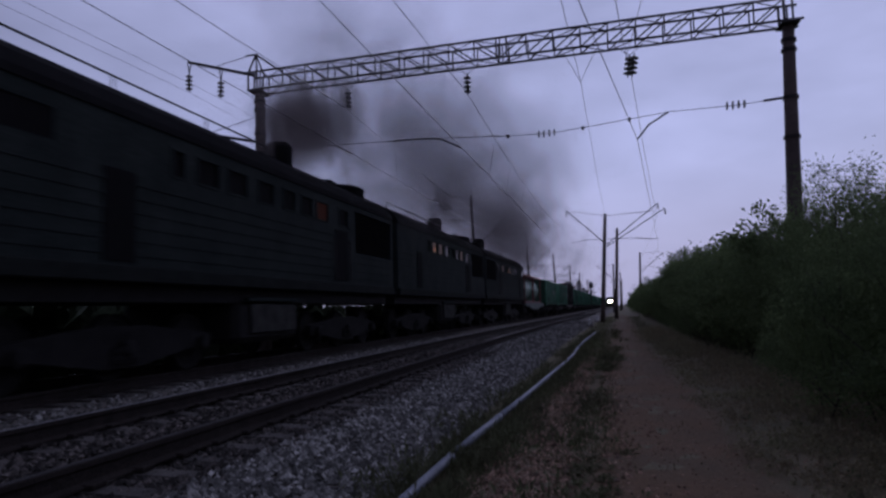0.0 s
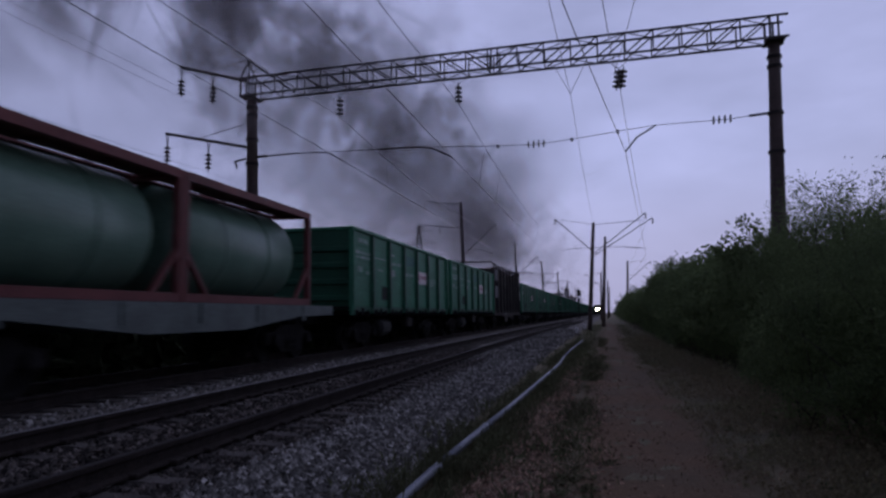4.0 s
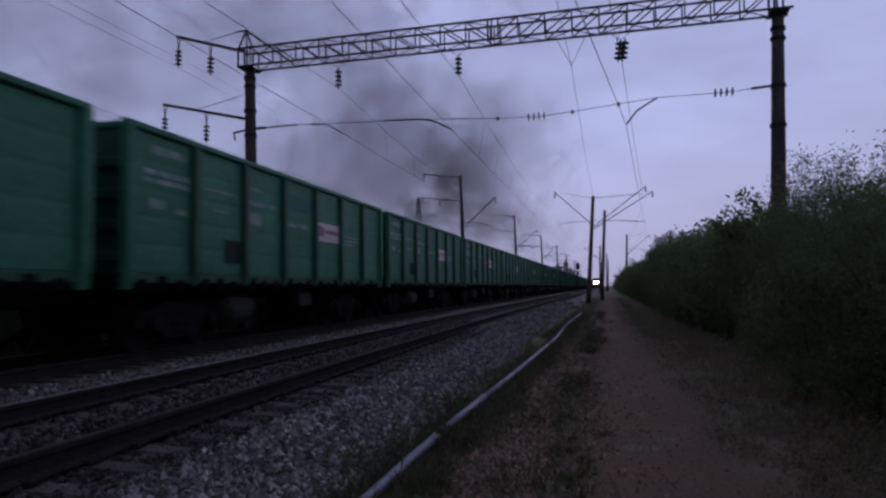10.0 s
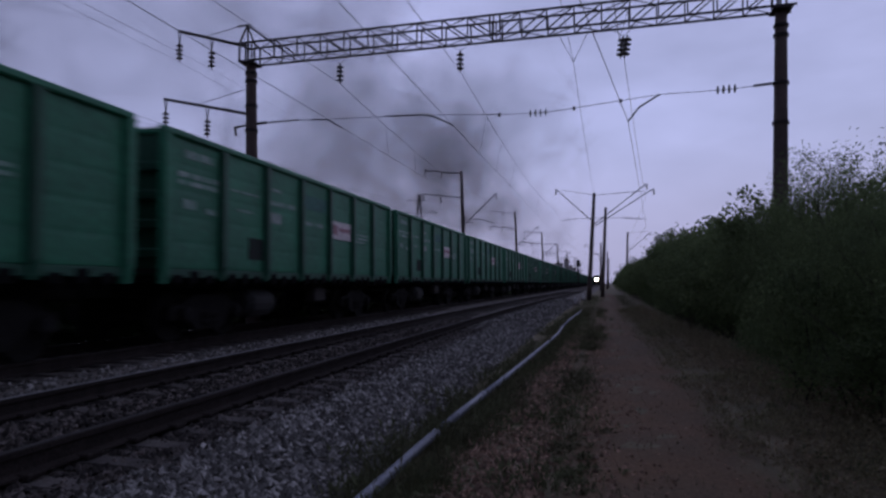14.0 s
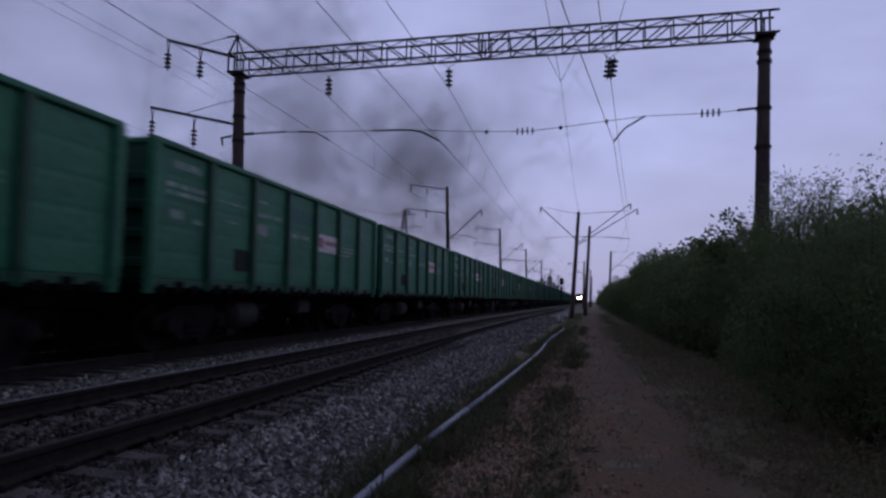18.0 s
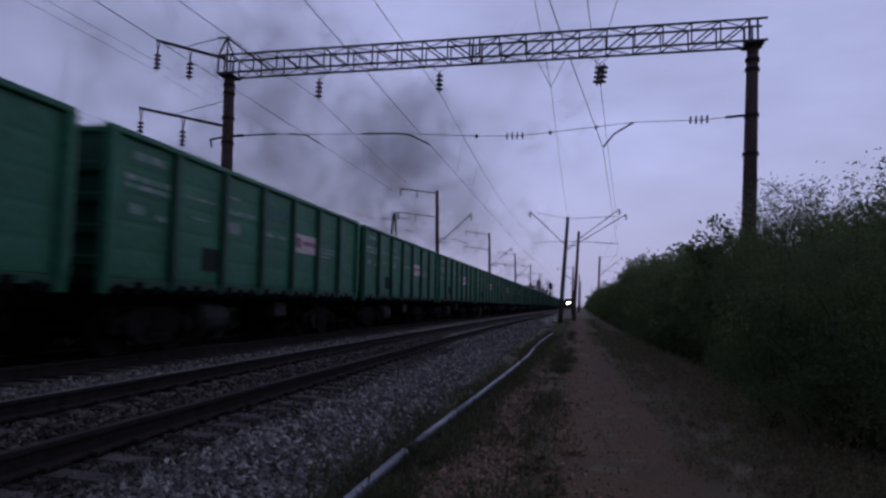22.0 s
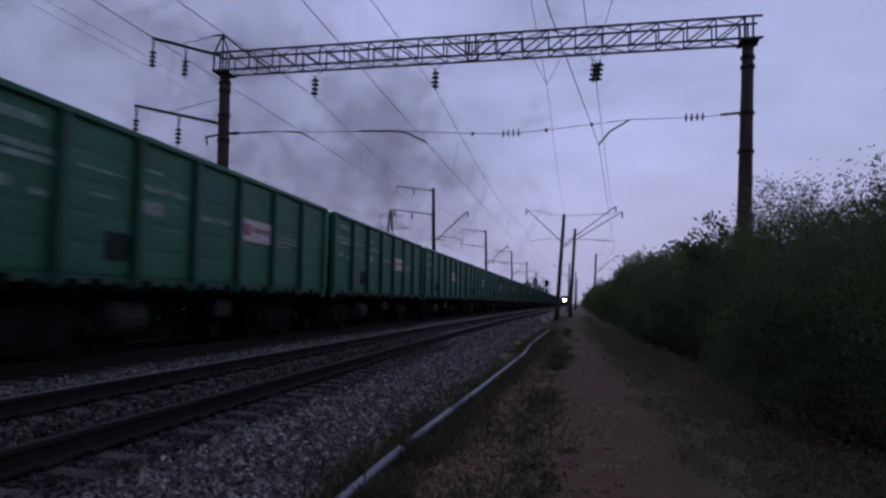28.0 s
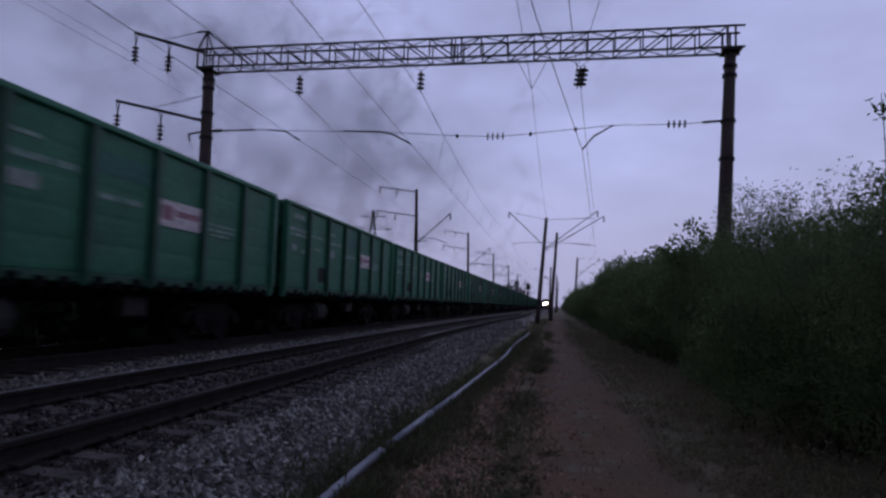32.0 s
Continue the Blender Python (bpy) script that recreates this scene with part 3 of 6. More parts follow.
for dx in (-0.5, 0.5):
    bm = bmesh.new()
    tube(bm, [(4.0 + dx, PY, 8.70 + 0.0232 * (11.0 + dx)), (4.0, PY, 7.95)], 0.008, 4)
    tagged(finish("suspension_wire", bm, M_WIRE), "thin suspension wire hung from the lattice beam", "wire", group="overhead wires")
# feeders beside the left columns
for x0, z0, x1, z1 in ((-9.70, 8.95, -10.2, 10.35), (-8.44, 8.60, -8.9, 10.05), (-10.2, 6.55, -10.2, 8.2), (-8.57, 6.15, -8.6, 7.95)):
    wire([(x0, PREV, z0 + 0.5), (x0, PY, z0), (x1, 59, z1), along(x1 - 0.8, 94.5, z1), along(x1 - 0.8, 260, z1)], 0.007, "feeder wire hung beside the line", 0.5, "feeder_wire")
# droppers
for xa, za, xb, zb_ in ((-3.68, 7.78, -3.59, 6.28), (0.415, 7.92, 0.18, 6.15)):
    for f in (0.14, 0.26, 0.40, 0.62, 0.80):
        y = PY + f * 37
        top = za - 4 * 0.7 * f * (1 - f) + 0.2 * f
        bm = bmesh.new()
        tube(bm, [(xa - 0.3 * f + bend(y), y, top), (xb - 0.4 * f + bend(y), y, zb_)], 0.006, 4)
        tagged(finish("dropper_wire", bm, M_WIRE), "short dropper between messenger and contact wire", "wire", group="overhead wires")


# ---------------------------------------------------------------- line poles
def hung(th, x, z, n=3):
    bm = bmesh.new()
    tube(bm, [(x, 0, z), (x, 0, z - 0.17 * n - 0.1)], 0.02, 5)
    for k in range(n):
        lathe(bm, [(0.03, 0.0), (0.12, -0.07), (0.12, -0.09), (0.03, -0.12)], 8, at=(x, 0, z - 0.1 - 0.16 * k))
    part("insulator", bm, M_GLASSI, th)


def left_pole(y, top=10.9):
    x = TRAIN_X - 3.0 + bend(y)
    th = tagged(empty("line_pole", pose(x, y, -0.9)), "slender concrete line pole with feeder arms behind the train", "pole", group="line poles")
    bm = bmesh.new()
    tube(bm, [(0.12 - 0.35 * k / 6, 0, (top + 0.9) * k / 6) for k in range(7)], 0.22, 10, 0.13)
    part("shaft", bm, M_POLE, th, smooth=True)
    for z, w in ((11.55, 3.6), (9.45, 3.75)):
        bm = bmesh.new()
        bar(bm, (-0.15, 0, z), (-w, 0, z + 0.45), 0.08, 0.08)
        part("feeder_arm", bm, M_STEEL, th)
        for f in (0.97, 0.55):
            hung(th, -w * f, z + 0.45 * f - 0.02)
    bm = bmesh.new()
    bar(bm, (0.1, 0, 7.2), (2.85, 0, 9.75), 0.07, 0.07)
    bar(bm, (-0.5, 0, 7.3), (0.9, 0, 7.25), 0.05, 0.05)
    part("cantilever", bm, M_STEEL, th)
    hung(th, 2.85, 9.75)
    bm = bmesh.new()
    tube(bm, [(0, 0, 7.6), (1.6, 0, 7.5), (2.6, 0, 7.15)], 0.03, 5)
    part("steady_arm", bm, M_STEEL, th)
    return th


for y in (59.0, 94.5, 132.7, 174.0, 214.0, 262.0, 312.0):
    left_pole(y)


def right_pole(x, y, top, lean, arms, label):
    th = tagged(empty("line_pole", pose(x, y, -0.6)), label, "pole", group="line poles")
    h = top + 0.6
    bm = bmesh.new()
    tube(bm, [(h * lean * (k / 6 - 1), 0, h * k / 6) for k in range(7)], 0.23, 10, 0.15)
    part("shaft", bm, M_POLE, th, smooth=True)
    for root, tx, tz in arms:
        bm = bmesh.new()
        bar(bm, (0, 0, root + 0.6), (tx, 0, tz + 0.6), 0.075, 0.075)
        part("cantilever", bm, M_STEEL, th)
        hung(th, tx, tz + 0.6)
        bm = bmesh.new()
        s = 1 if tx > 0 else -1
        tube(bm, [(0, 0, h - 0.2), (tx * 0.85, 0, h + 0.05 if tx > 0 else tz + 0.5)], 0.018, 5)
        part("tie_rod", bm, M_STEEL, th)
        bm = bmesh.new()
        tube(bm, [(0, 0, 7.75), (tx * 0.5, 0, 7.72), (tx * 0.88, 0, 7.55)], 0.02, 5)
        part("steady_arm", bm, M_STEEL, th)
    return th


right_pole(4.67, 66, 9.5, 0.062, ((6.65, -3.55, 10.0), (6.6, 4.75, 10.25), (6.4, 5.35, 9.75)), "leaning concrete line pole with cantilever arms on both sides")
right_pole(5.95, 80, 9.6, 0.05, (), "bare leaning concrete line pole near the track")
right_pole(6.1, 150, 9.6, 0.02, ((6.4, -3.3, 9.3),), "distant concrete line pole with a cantilever")
right_pole(10.1, 118, 9.5, 0.03, ((6.2, 3.6, 9.4),), "concrete line pole rising behind the bushes")
right_pole(8.2, 190, 9.6, 0.02, ((6.4, -3.3, 9.3),), "distant concrete line pole with a cantilever")
right_pole(9.6, 240, 9.6, 0.02, ((6.4, -3.3, 9.3),), "distant concrete line pole with a cantilever")


# ---------------------------------------------------------------- distance: signal, lattice tower, buildings, waiting locomotive
def build_signal():
    y = 167.0
    th = tagged(empty("light_signal", pose(-2.05 + bend(y), y, -0.3)), "dark colour-light railway signal mast between the tracks", "signal")
    bm = bmesh.new()
    tube(bm, [(0, 0, 0), (0, 0, 6.9)], 0.13, 8)
    part("mast", bm, M_STEEL, th)
    bm = bmesh.new()
    lathe(bm, [(0.05, -0.12), (0.42, -0.1), (0.42, 0.1), (0.05, 0.12)], 12, "y", (0, -0.15, 6.5))
    box(bm, -0.42, 0.42, -0.25, -0.05, 5.3, 6.5, 0.04)
    box(bm, -0.3, 0.3, -0.25, -0.05, 3.9, 4.8, 0.04)
    part("signal_head", bm, M_BLACK, th)


build_signal()


def build_tower(x, y, h):
    th = tagged(empty("lattice_tower", pose(x, y, -1.0)), "grey steel lattice power tower far beyond the train", "power tower")
    bm = bmesh.new()
    lv = [(0, 2.6), (0.3, 1.9), (0.55, 1.25), (0.75, 0.8), (1.0, 0.3)]
    for (fa, wa), (fb, wb) in zip(lv, lv[1:]):
        for sx, sy in ((-1, -1), (1, -1), (1, 1), (-1, 1)):
            bar(bm, (sx * wa, sy * wa, fa * h), (sx * wb, sy * wb, fb * h), 0.22, 0.22)
        for s in (-1, 1):
            bar(bm, (-wa, s * wa, fa * h), (wb, s * wb, fb * h), 0.14, 0.14)
            bar(bm, (wa, s * wa, fa * h), (-wb, s * wb, fb * h), 0.14, 0.14)
    part("mast", bm, M_TRUSS, th)
    for f, w in ((0.66, 5.0), (0.8, 6.2), (0.93, 4.2)):
        bm = bmesh.new()
        bar(bm, (-w, 0, f * h), (w, 0, f * h), 0.2, 0.2)
        bar(bm, (-w, 0, f * h), (0, 0, f * h + 1.6), 0.14, 0.14)
        bar(bm, (w, 0, f * h), (0, 0, f * h + 1.6), 0.14, 0.14)
        part("crossarm", bm, M_TRUSS, th)


build_tower(4.53 - 0.2537 * 215, 215, 31)


def build_house(x, y, w, d, h, floors, cols, label):
    th = tagged(empty("apartment_building", pose(x, y, -1.0)), label, "building")
    bm = bmesh.new()
    box(bm, -w / 2, w / 2, 0, d, 0, h)
    part("wall", bm, M_BUILD, th)
    bm = bmesh.new()
    box(bm, -w / 2 - 0.4, w / 2 + 0.4, -0.4, d + 0.4, h, h + 0.8)
    box(bm, -w * 0.2, w * 0.05, d * 0.3, d * 0.7, h + 0.8, h + 3)
    part("roof", bm, M_CONC, th)
    first = None
    for i in range(floors):
        for j in range(cols):
            px, pz = -w / 2 + (j + 0.5) * w / cols, (i + 0.55) * h / floors
            if first is None:
                bm = bmesh.new()
                box(bm, -w / cols * 0.25, w / cols * 0.25, -0.08, 0.1, -h / floors * 0.28, h / floors * 0.28)
                first = part("window", bm, M_WINDOW, th)
                first.matrix_basis = pose(px, 0, pz)
            else:
                share("window", first, th, pose(px, 0, pz))


build_house(4.53 - 0.049 * 620, 620, 7.5, 14, 19, 7, 3, "far grey apartment tower above the end of the train")
build_house(4.53 - 0.031 * 700, 700, 9, 14, 17, 5, 3, "far hazy apartment block beyond the line")
build_house(4.53 - 0.038 * 760, 760, 5, 12, 27, 9, 2, "thin distant chimney-like building beyond the line")


def build_waiting_loco():
    y = 296.0
    th = tagged(empty("waiting_locomotive", pose(bend(y), y, 0, 0, 0, heading(y))), "distant oncoming locomotive with its headlight on", "locomotive")
    bm = bmesh.new()
    box(bm, -1.5, 1.5, 0.6, 16, 1.2, 4.3, 0.25)
    part("body", bm, M_LOCO, th)
    bm = bmesh.new()
    box(bm, -1.45, 1.45, 0.2, 16, 0.35, 1.2, 0.1)
    part("underframe", bm, M_UNDER, th)
    for x in (-0.7, 0.7):
        bm = bmesh.new()
        box(bm, x - 0.5, x + 0.5, 0.55, 0.66, 2.9, 3.7, 0.03)
        part("windscreen", bm, M_WINDOW, th)
    for x, z, r in ((-0.3, 2.4, 0.38), (0.5, 2.65, 0.24)):
        bm = bmesh.new()
        lathe(bm, [(0.06, 0.2), (r * 0.7, 0.3), (r, 0.5), (r, 0.62)], 20, "y", (x, 0, z))
        part("headlight", bm, M_LAMP, th, "glowing warm white headlight")


build_waiting_loco()


# ---------------------------------------------------------------- pipe beside the path
def build_pipe():
    th = tagged(empty("ground_pipe"), "long pale weathered pipe lying beside the ballast", "pipe")
    pts = [(2.75, -12.0), (2.85, -4.0), (2.91, 1.5), (2.94, 3.5), (2.96, 5.0), (2.97, 6.0), (2.985, 6.9), (3.025, 8.0), (3.075, 9.1), (3.16, 11.0), (3.27, 14.0), (3.42, 18.0), (3.48, 21.0), (3.47, 24.0), (3.55, 28.0), (3.70, 33.0), (3.85, 37.5)]
    out = []
    for i, (x, y) in enumerate(pts):
        out.append((x, y, -0.385 + (0.012 * math.sin(y * 0.5) if y > 14 else 0.0)))
    cuts = [0, 2, 6, 8, 13, 16]
    for a, b in zip(cuts, cuts[1:]):
        bm = bmesh.new()
        run = [Vector(p) for p in out[a:b + 1]]
        if a == 6:
            run[0] = run[0].lerp(run[1], 0.14)
        if b == 6:
            run[-1] = run[-1].lerp(run[-2], 0.14)
        tube(bm, run, 0.043, 12)
        part("pipe_section", bm, M_PIPE, th, smooth=True)
    for k in (2, 8, 13):
        d = (Vector(out[k + 1]) - Vector(out[k - 1])).normalized()
        bm = bmesh.new()
        tube(bm, [Vector(out[k]) - d * 0.09, Vector(out[k]) + d * 0.09], 0.050, 12)
        part("sleeve", bm, M_PIPE, th)
    return th


build_pipe()


M_MARK = mat("chalk_white_paint", (0.72, 0.71, 0.70), 0.8, 0, 0.25, 6.0, 30, 0.2)


def marker(x, y):
    th = tagged(empty("marker_post", pose(x, y, -0.55)), "small white painted marker post beside the track", "post")
    bm = bmesh.new()
    box(bm, -0.09, 0.09, -0.07, 0.07, 0, 0.55, 0.02)
    part("post", bm, M_MARK, th)
    bm = bmesh.new()
    box(bm, -0.28, 0.28, -0.2, 0.2, 0, 0.16, 0.03)
    part("footing", bm, M_CONC, th)


marker(3.55, 66.0)
marker(3.2, 52.0)


# ---------------------------------------------------------------- plants
def leaf_mesh(name, seed, h, r, branches, per, leaf, lean=0.0, low=0.15, broad=0.15):
    """Stems that fan out from the foot, with pointed leaves along their outer parts."""
    g = np.random.default_rng(seed)
    verts, faces = [], []
    stems = bmesh.new()
    for b in range(branches):
        az = g.uniform(0, 2 * math.pi)
        out = r * math.sqrt(g.uniform(0.02, 1.0)) * g.uniform(0.8, 1.12)
        top = h * (1 - 0.55 * (out / r) ** 2) * g.uniform(0.70, 0.95)
        foot = Vector((g.normal(0, 0.18 * r), g.normal(0, 0.18 * r), 0))
        tip = Vector((out * math.cos(az) + lean * top, out * math.sin(az), max(0.3, top)))
        mid = foot.lerp(tip, 0.5) + Vector((g.normal(0, 0.1), g.normal(0, 0.1), 0.18 * top))
        curve = [foot * (1 - f) ** 2 + mid * 2 * f * (1 - f) + tip * f * f for f in np.linspace(0, 1, 6)]
        if b % 5 == 0:
            tube(stems, curve, 0.016, 4, 0.004, caps=False)
        twigs = []
        for k in range(max(3, per // 16)):
            f = low + (1 - low) * g.uniform(0, 1) ** 0.62
            spread = 0.30 * r * (1.05 - f) + 0.05
            c = foot * (1 - f) ** 2 + mid * 2 * f * (1 - f) + tip * f * f
            twigs.append((c, c + Vector((g.normal(0, spread), g.normal(0, spread), abs(g.normal(0, spread * 0.8))))))
        for k in range(per):
            root, end = twigs[k % len(twigs)]
            q = g.uniform(0.0, 1.1)
            puffy = 0.04 + 0.065 * r
            c = root.lerp(end, q) + Vector((g.normal(0, puffy), g.normal(0, puffy), g.normal(0, puffy * 0.7)))
            c.z = max(c.z, 0.05)
            d = Vector((g.normal(), g.normal(), g.normal(0.3, 0.8))).normalized()
            s = d.cross(Vector((g.normal(), g.normal(), g.normal()))).normalized()
            n = d.cross(s)
            ln, w = leaf * g.uniform(0.6, 1.35), leaf * broad * g.uniform(0.7, 1.4)
            i = len(verts)
            verts += [c, c + d * ln * 0.5 + s * w + n * 0.1 * ln, c + d * ln, c + d * ln * 0.5 - s * w + n * 0.1 * ln]
            faces.append((i, i + 1, i + 2, i + 3))
    me = bpy.data.meshes.new(name)
    me.from_pydata([tuple(v) for v in verts], [], faces)
    me.materials.append(M_LEAF)
    sm = bpy.data.meshes.new(name + "_stems")
    stems.to_mesh(sm)
    stems.free()
    sm.materials.append(M_BARK)
    return me, sm


TALL = [leaf_mesh("tall_crown", 11 + k, 4.0, 1.55, 105, 165, 0.068, 0.03 * (k - 1)) for k in range(4)]
LOWS = [leaf_mesh("low_crown", 31 + k, 2.0, 1.0, 50, 95, 0.08, -0.05, 0.05) for k in range(3)]
MIDS = [leaf_mesh("broad_crown", 71 + k, 3.9, 1.75, 62, 105, 0.125, 0.02 * (k - 1), 0.1, 0.32) for k in range(4)]
FARS = [leaf_mesh("far_crown", 51 + k, 4.3, 2.1, 60, 55, 0.24) for k in range(3)]


def shrub(meshes, x, y, s, sz, rz, label, z=None):
    th = tagged(empty("willow_shrub", pose(x + bend(y), y, ground_z(x, y) - 0.05 if z is None else z, 0, 0, rz)), label, "shrub", group="trackside shrubs")
    for nm, me in zip(("crown", "stem"), meshes):
        o = new(nm, me)
        o.parent = th
        o.matrix_basis = Matrix.Diagonal((s, s, sz, 1))
    return th


def build_shrubs():
    g = random.Random(8)
    g2, y = random.Random(4), -9.0
    while y < 2.0:
        shrub(TALL[g2.randrange(4)], 9.0 + g2.uniform(-0.3, 0.5), y, g2.uniform(0.9, 1.1), g2.uniform(0.9, 1.0), g2.uniform(0, 360), "tall leafy willow shrub beside the footpath")
        y += g2.uniform(1.5, 2.1)
    y = 3.2
    while y < 60:
        shrub((TALL if y < 19 else MIDS)[g.randrange(4)], (8.35 if y < 11 else 8.85) + g.uniform(-0.35, 0.45), y, g.uniform(0.78, 1.12), g.uniform(0.80, 1.20) + (0.15 if y < 8 else (0.02 if y < 12.5 else 0.03)) + (0.16 if y > 26 else 0), g.uniform(0, 360), "tall leafy willow shrub beside the footpath" if y < 19 else "rounded broad-leaved green shrub beside the footpath")
        y += g.uniform(1.1, 1.9)
    y = 4.0
    while y < 60:
        shrub(LOWS[g.randrange(3)], (7.75 if y < 9 else (7.35 if y < 11.5 else 8.15)) + g.uniform(-0.35, 0.4), y, g.uniform(0.75, 1.2) if y < 11.5 else g.uniform(0.5, 1.0), g.uniform(0.6, 1.25), g.uniform(0, 360), "low dense shrub at the edge of the footpath")
        y += g.uniform(1.2, 1.9)
    y = 4.0
    while y < 70:
        shrub(FARS[g.randrange(3)], 11.4 + g.uniform(-0.5, 0.6), y, g.uniform(0.9, 1.15), g.uniform(0.85, 1.08), g.uniform(0, 360), "tall dark shrub standing behind the front row")
        y += g.uniform(2.2, 3.2)
    y = 60.0
    while y < 170:
        shrub(FARS[g.randrange(3)], 8.2 + g.uniform(-0.7, 0.9), y, g.uniform(0.8, 1.1), g.uniform(0.85, 1.1), g.uniform(0, 360), "distant leafy shrub along the line")
        y += g.uniform(2.4, 3.6)
    # a leafy branch that stands up from the nearest shrubs
    shrub(leaf_mesh("sapling_crown", 77, 5.2, 0.5, 9, 70, 0.13, 0.0, 0.3), 8.62, 8.8, 0.9, 0.98, 40, "thin upright sapling rising above the shrubs")


build_shrubs()


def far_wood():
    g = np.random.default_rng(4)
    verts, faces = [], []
    # last two bands added behind the train, to darken the gap under it
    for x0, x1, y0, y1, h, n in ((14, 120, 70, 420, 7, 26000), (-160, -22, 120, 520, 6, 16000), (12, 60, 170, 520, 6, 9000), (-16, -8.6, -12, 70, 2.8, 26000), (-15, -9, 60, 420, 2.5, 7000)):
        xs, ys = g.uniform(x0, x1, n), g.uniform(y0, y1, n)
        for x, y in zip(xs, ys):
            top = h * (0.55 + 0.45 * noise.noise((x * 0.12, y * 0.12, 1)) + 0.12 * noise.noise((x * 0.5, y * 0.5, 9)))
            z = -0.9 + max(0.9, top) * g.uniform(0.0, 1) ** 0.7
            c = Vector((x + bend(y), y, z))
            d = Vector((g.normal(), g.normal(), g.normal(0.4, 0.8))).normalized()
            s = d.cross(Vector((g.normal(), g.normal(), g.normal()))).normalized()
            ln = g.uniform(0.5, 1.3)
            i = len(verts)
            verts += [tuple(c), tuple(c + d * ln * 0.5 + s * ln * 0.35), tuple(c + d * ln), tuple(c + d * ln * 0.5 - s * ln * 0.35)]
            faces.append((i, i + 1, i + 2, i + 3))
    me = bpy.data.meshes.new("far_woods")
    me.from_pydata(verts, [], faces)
    me.materials.append(M_SHADED_WOOD)
    tagged(new("far_woods", me), "scrub and woods along the line, coloured dark for shade", "woods", kind="stuff")


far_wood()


def scatter_grass():
    g = np.random.default_rng(9)
    verts, faces = [], []

    def blades(n, xs, ys, hs, zf):
        for _ in range(n):
            y = ys()
            x = xs(y)
            z = zf(x, y)
            hh = hs()
            a = g.uniform(0, 2 * math.pi)
            w = 0.006 + 0.006 * g.uniform()
            lx, ly = g.normal(0, 0.35) * hh, g.normal(0, 0.35) * hh
            i = len(verts)
            verts.extend([(x - w * math.cos(a), y - w * math.sin(a), z - 0.02), (x + w * math.cos(a), y + w * math.sin(a), z - 0.02), (x + lx, y + ly, z + hh)])
            faces.append((i, i + 1, i + 2))

    def pipe_x(y):
        return float(np.interp(y, [1.5, 5, 7, 9, 14, 21, 28, 37], [2.91, 2.96, 2.985, 3.07, 3.27, 3.48, 3.55, 3.85]))

    def clump(x, y):
        return noise.noise((x * 1.3, y * 1.3, 4)) > -0.05

    yn = lambda: 3.0 + 34 * g.uniform() ** 1.6  # noqa: E731
    # both sides of the pipe
    blades(4500, lambda y: pipe_x(y) + g.normal(-0.16, 0.17), yn, lambda: 0.05 + 0.16 * g.uniform() ** 2, lambda x, y: -0.52 + 0.03 * g.uniform())
    blades(8000, lambda y: pipe_x(y) + g.normal(0.17, 0.13), yn, lambda: 0.05 + 0.17 * g.uniform() ** 2, lambda x, y: ground_z(x, y))
    for n, lo, hi, hmax in ((6500, 3.85, 4.6, 0.13), (5000, 3.2, 4.4, 0.07), (1500, 4.4, 6.4, 0.03)):
        cnt = 0
        while cnt < n:
            y = yn()
            x = g.normal((lo + hi) / 2, (hi - lo) * 0.3)
            cnt += 1
            if clump(x, y):
                blades(1, lambda _: x, lambda: y, lambda: 0.03 + hmax * g.uniform() ** 1.5, ground_z)
    # the rough verge further off, between the line poles and the shrubs
    blades(16000, lambda y: (g.normal(3.6, 0.5) if g.uniform() < 0.6 else g.normal(6.4, 0.45)) + bend(y), lambda: 22 + 70 * g.uniform() ** 1.5, lambda: 0.06 + 0.16 * g.uniform() ** 2, lambda x, y: -0.56)
    # low broad-leaved weeds beside the path
    for _ in range(420):
        y = yn()
        x = g.normal(4.28, 0.16) if g.uniform() < 0.7 else g.normal(6.9, 0.45)
        if noise.noise((x * 0.9, y * 0.9, 8)) < -0.1:
            continue
        z = ground_z(x, y)
        for k in range(g.integers(6, 14)):
            a, r = g.uniform(0, 6.28), g.uniform(0.02, 0.09)
            ln, w, up = g.uniform(0.05, 0.11), g.uniform(0.012, 0.022), g.uniform(0.02, 0.09)
            c, q = math.cos(a), math.sin(a)
            i = len(verts)
            bx, by = x + c * r * 0.4, y + q * r * 0.4
            verts.extend([(bx, by, z + 0.01), (bx + c * ln * 0.5 - q * w, by + q * ln * 0.5 + c * w, z + up), (bx + c * ln, by + q * ln, z + up * 0.9), (bx + c * ln * 0.5 + q * w, by + q * ln * 0.5 - c * w, z + up)])
            faces.append((i, i + 1, i + 2, i + 3))
    me = bpy.data.meshes.new("verge_grass")
    me.from_pydata(verts, [], faces)
    me.materials.append(M_GRASS)
    tagged(new("verge_grass", me), "short tufts of trackside grass along pipe and path", "grass", kind="stuff")


scatter_grass()


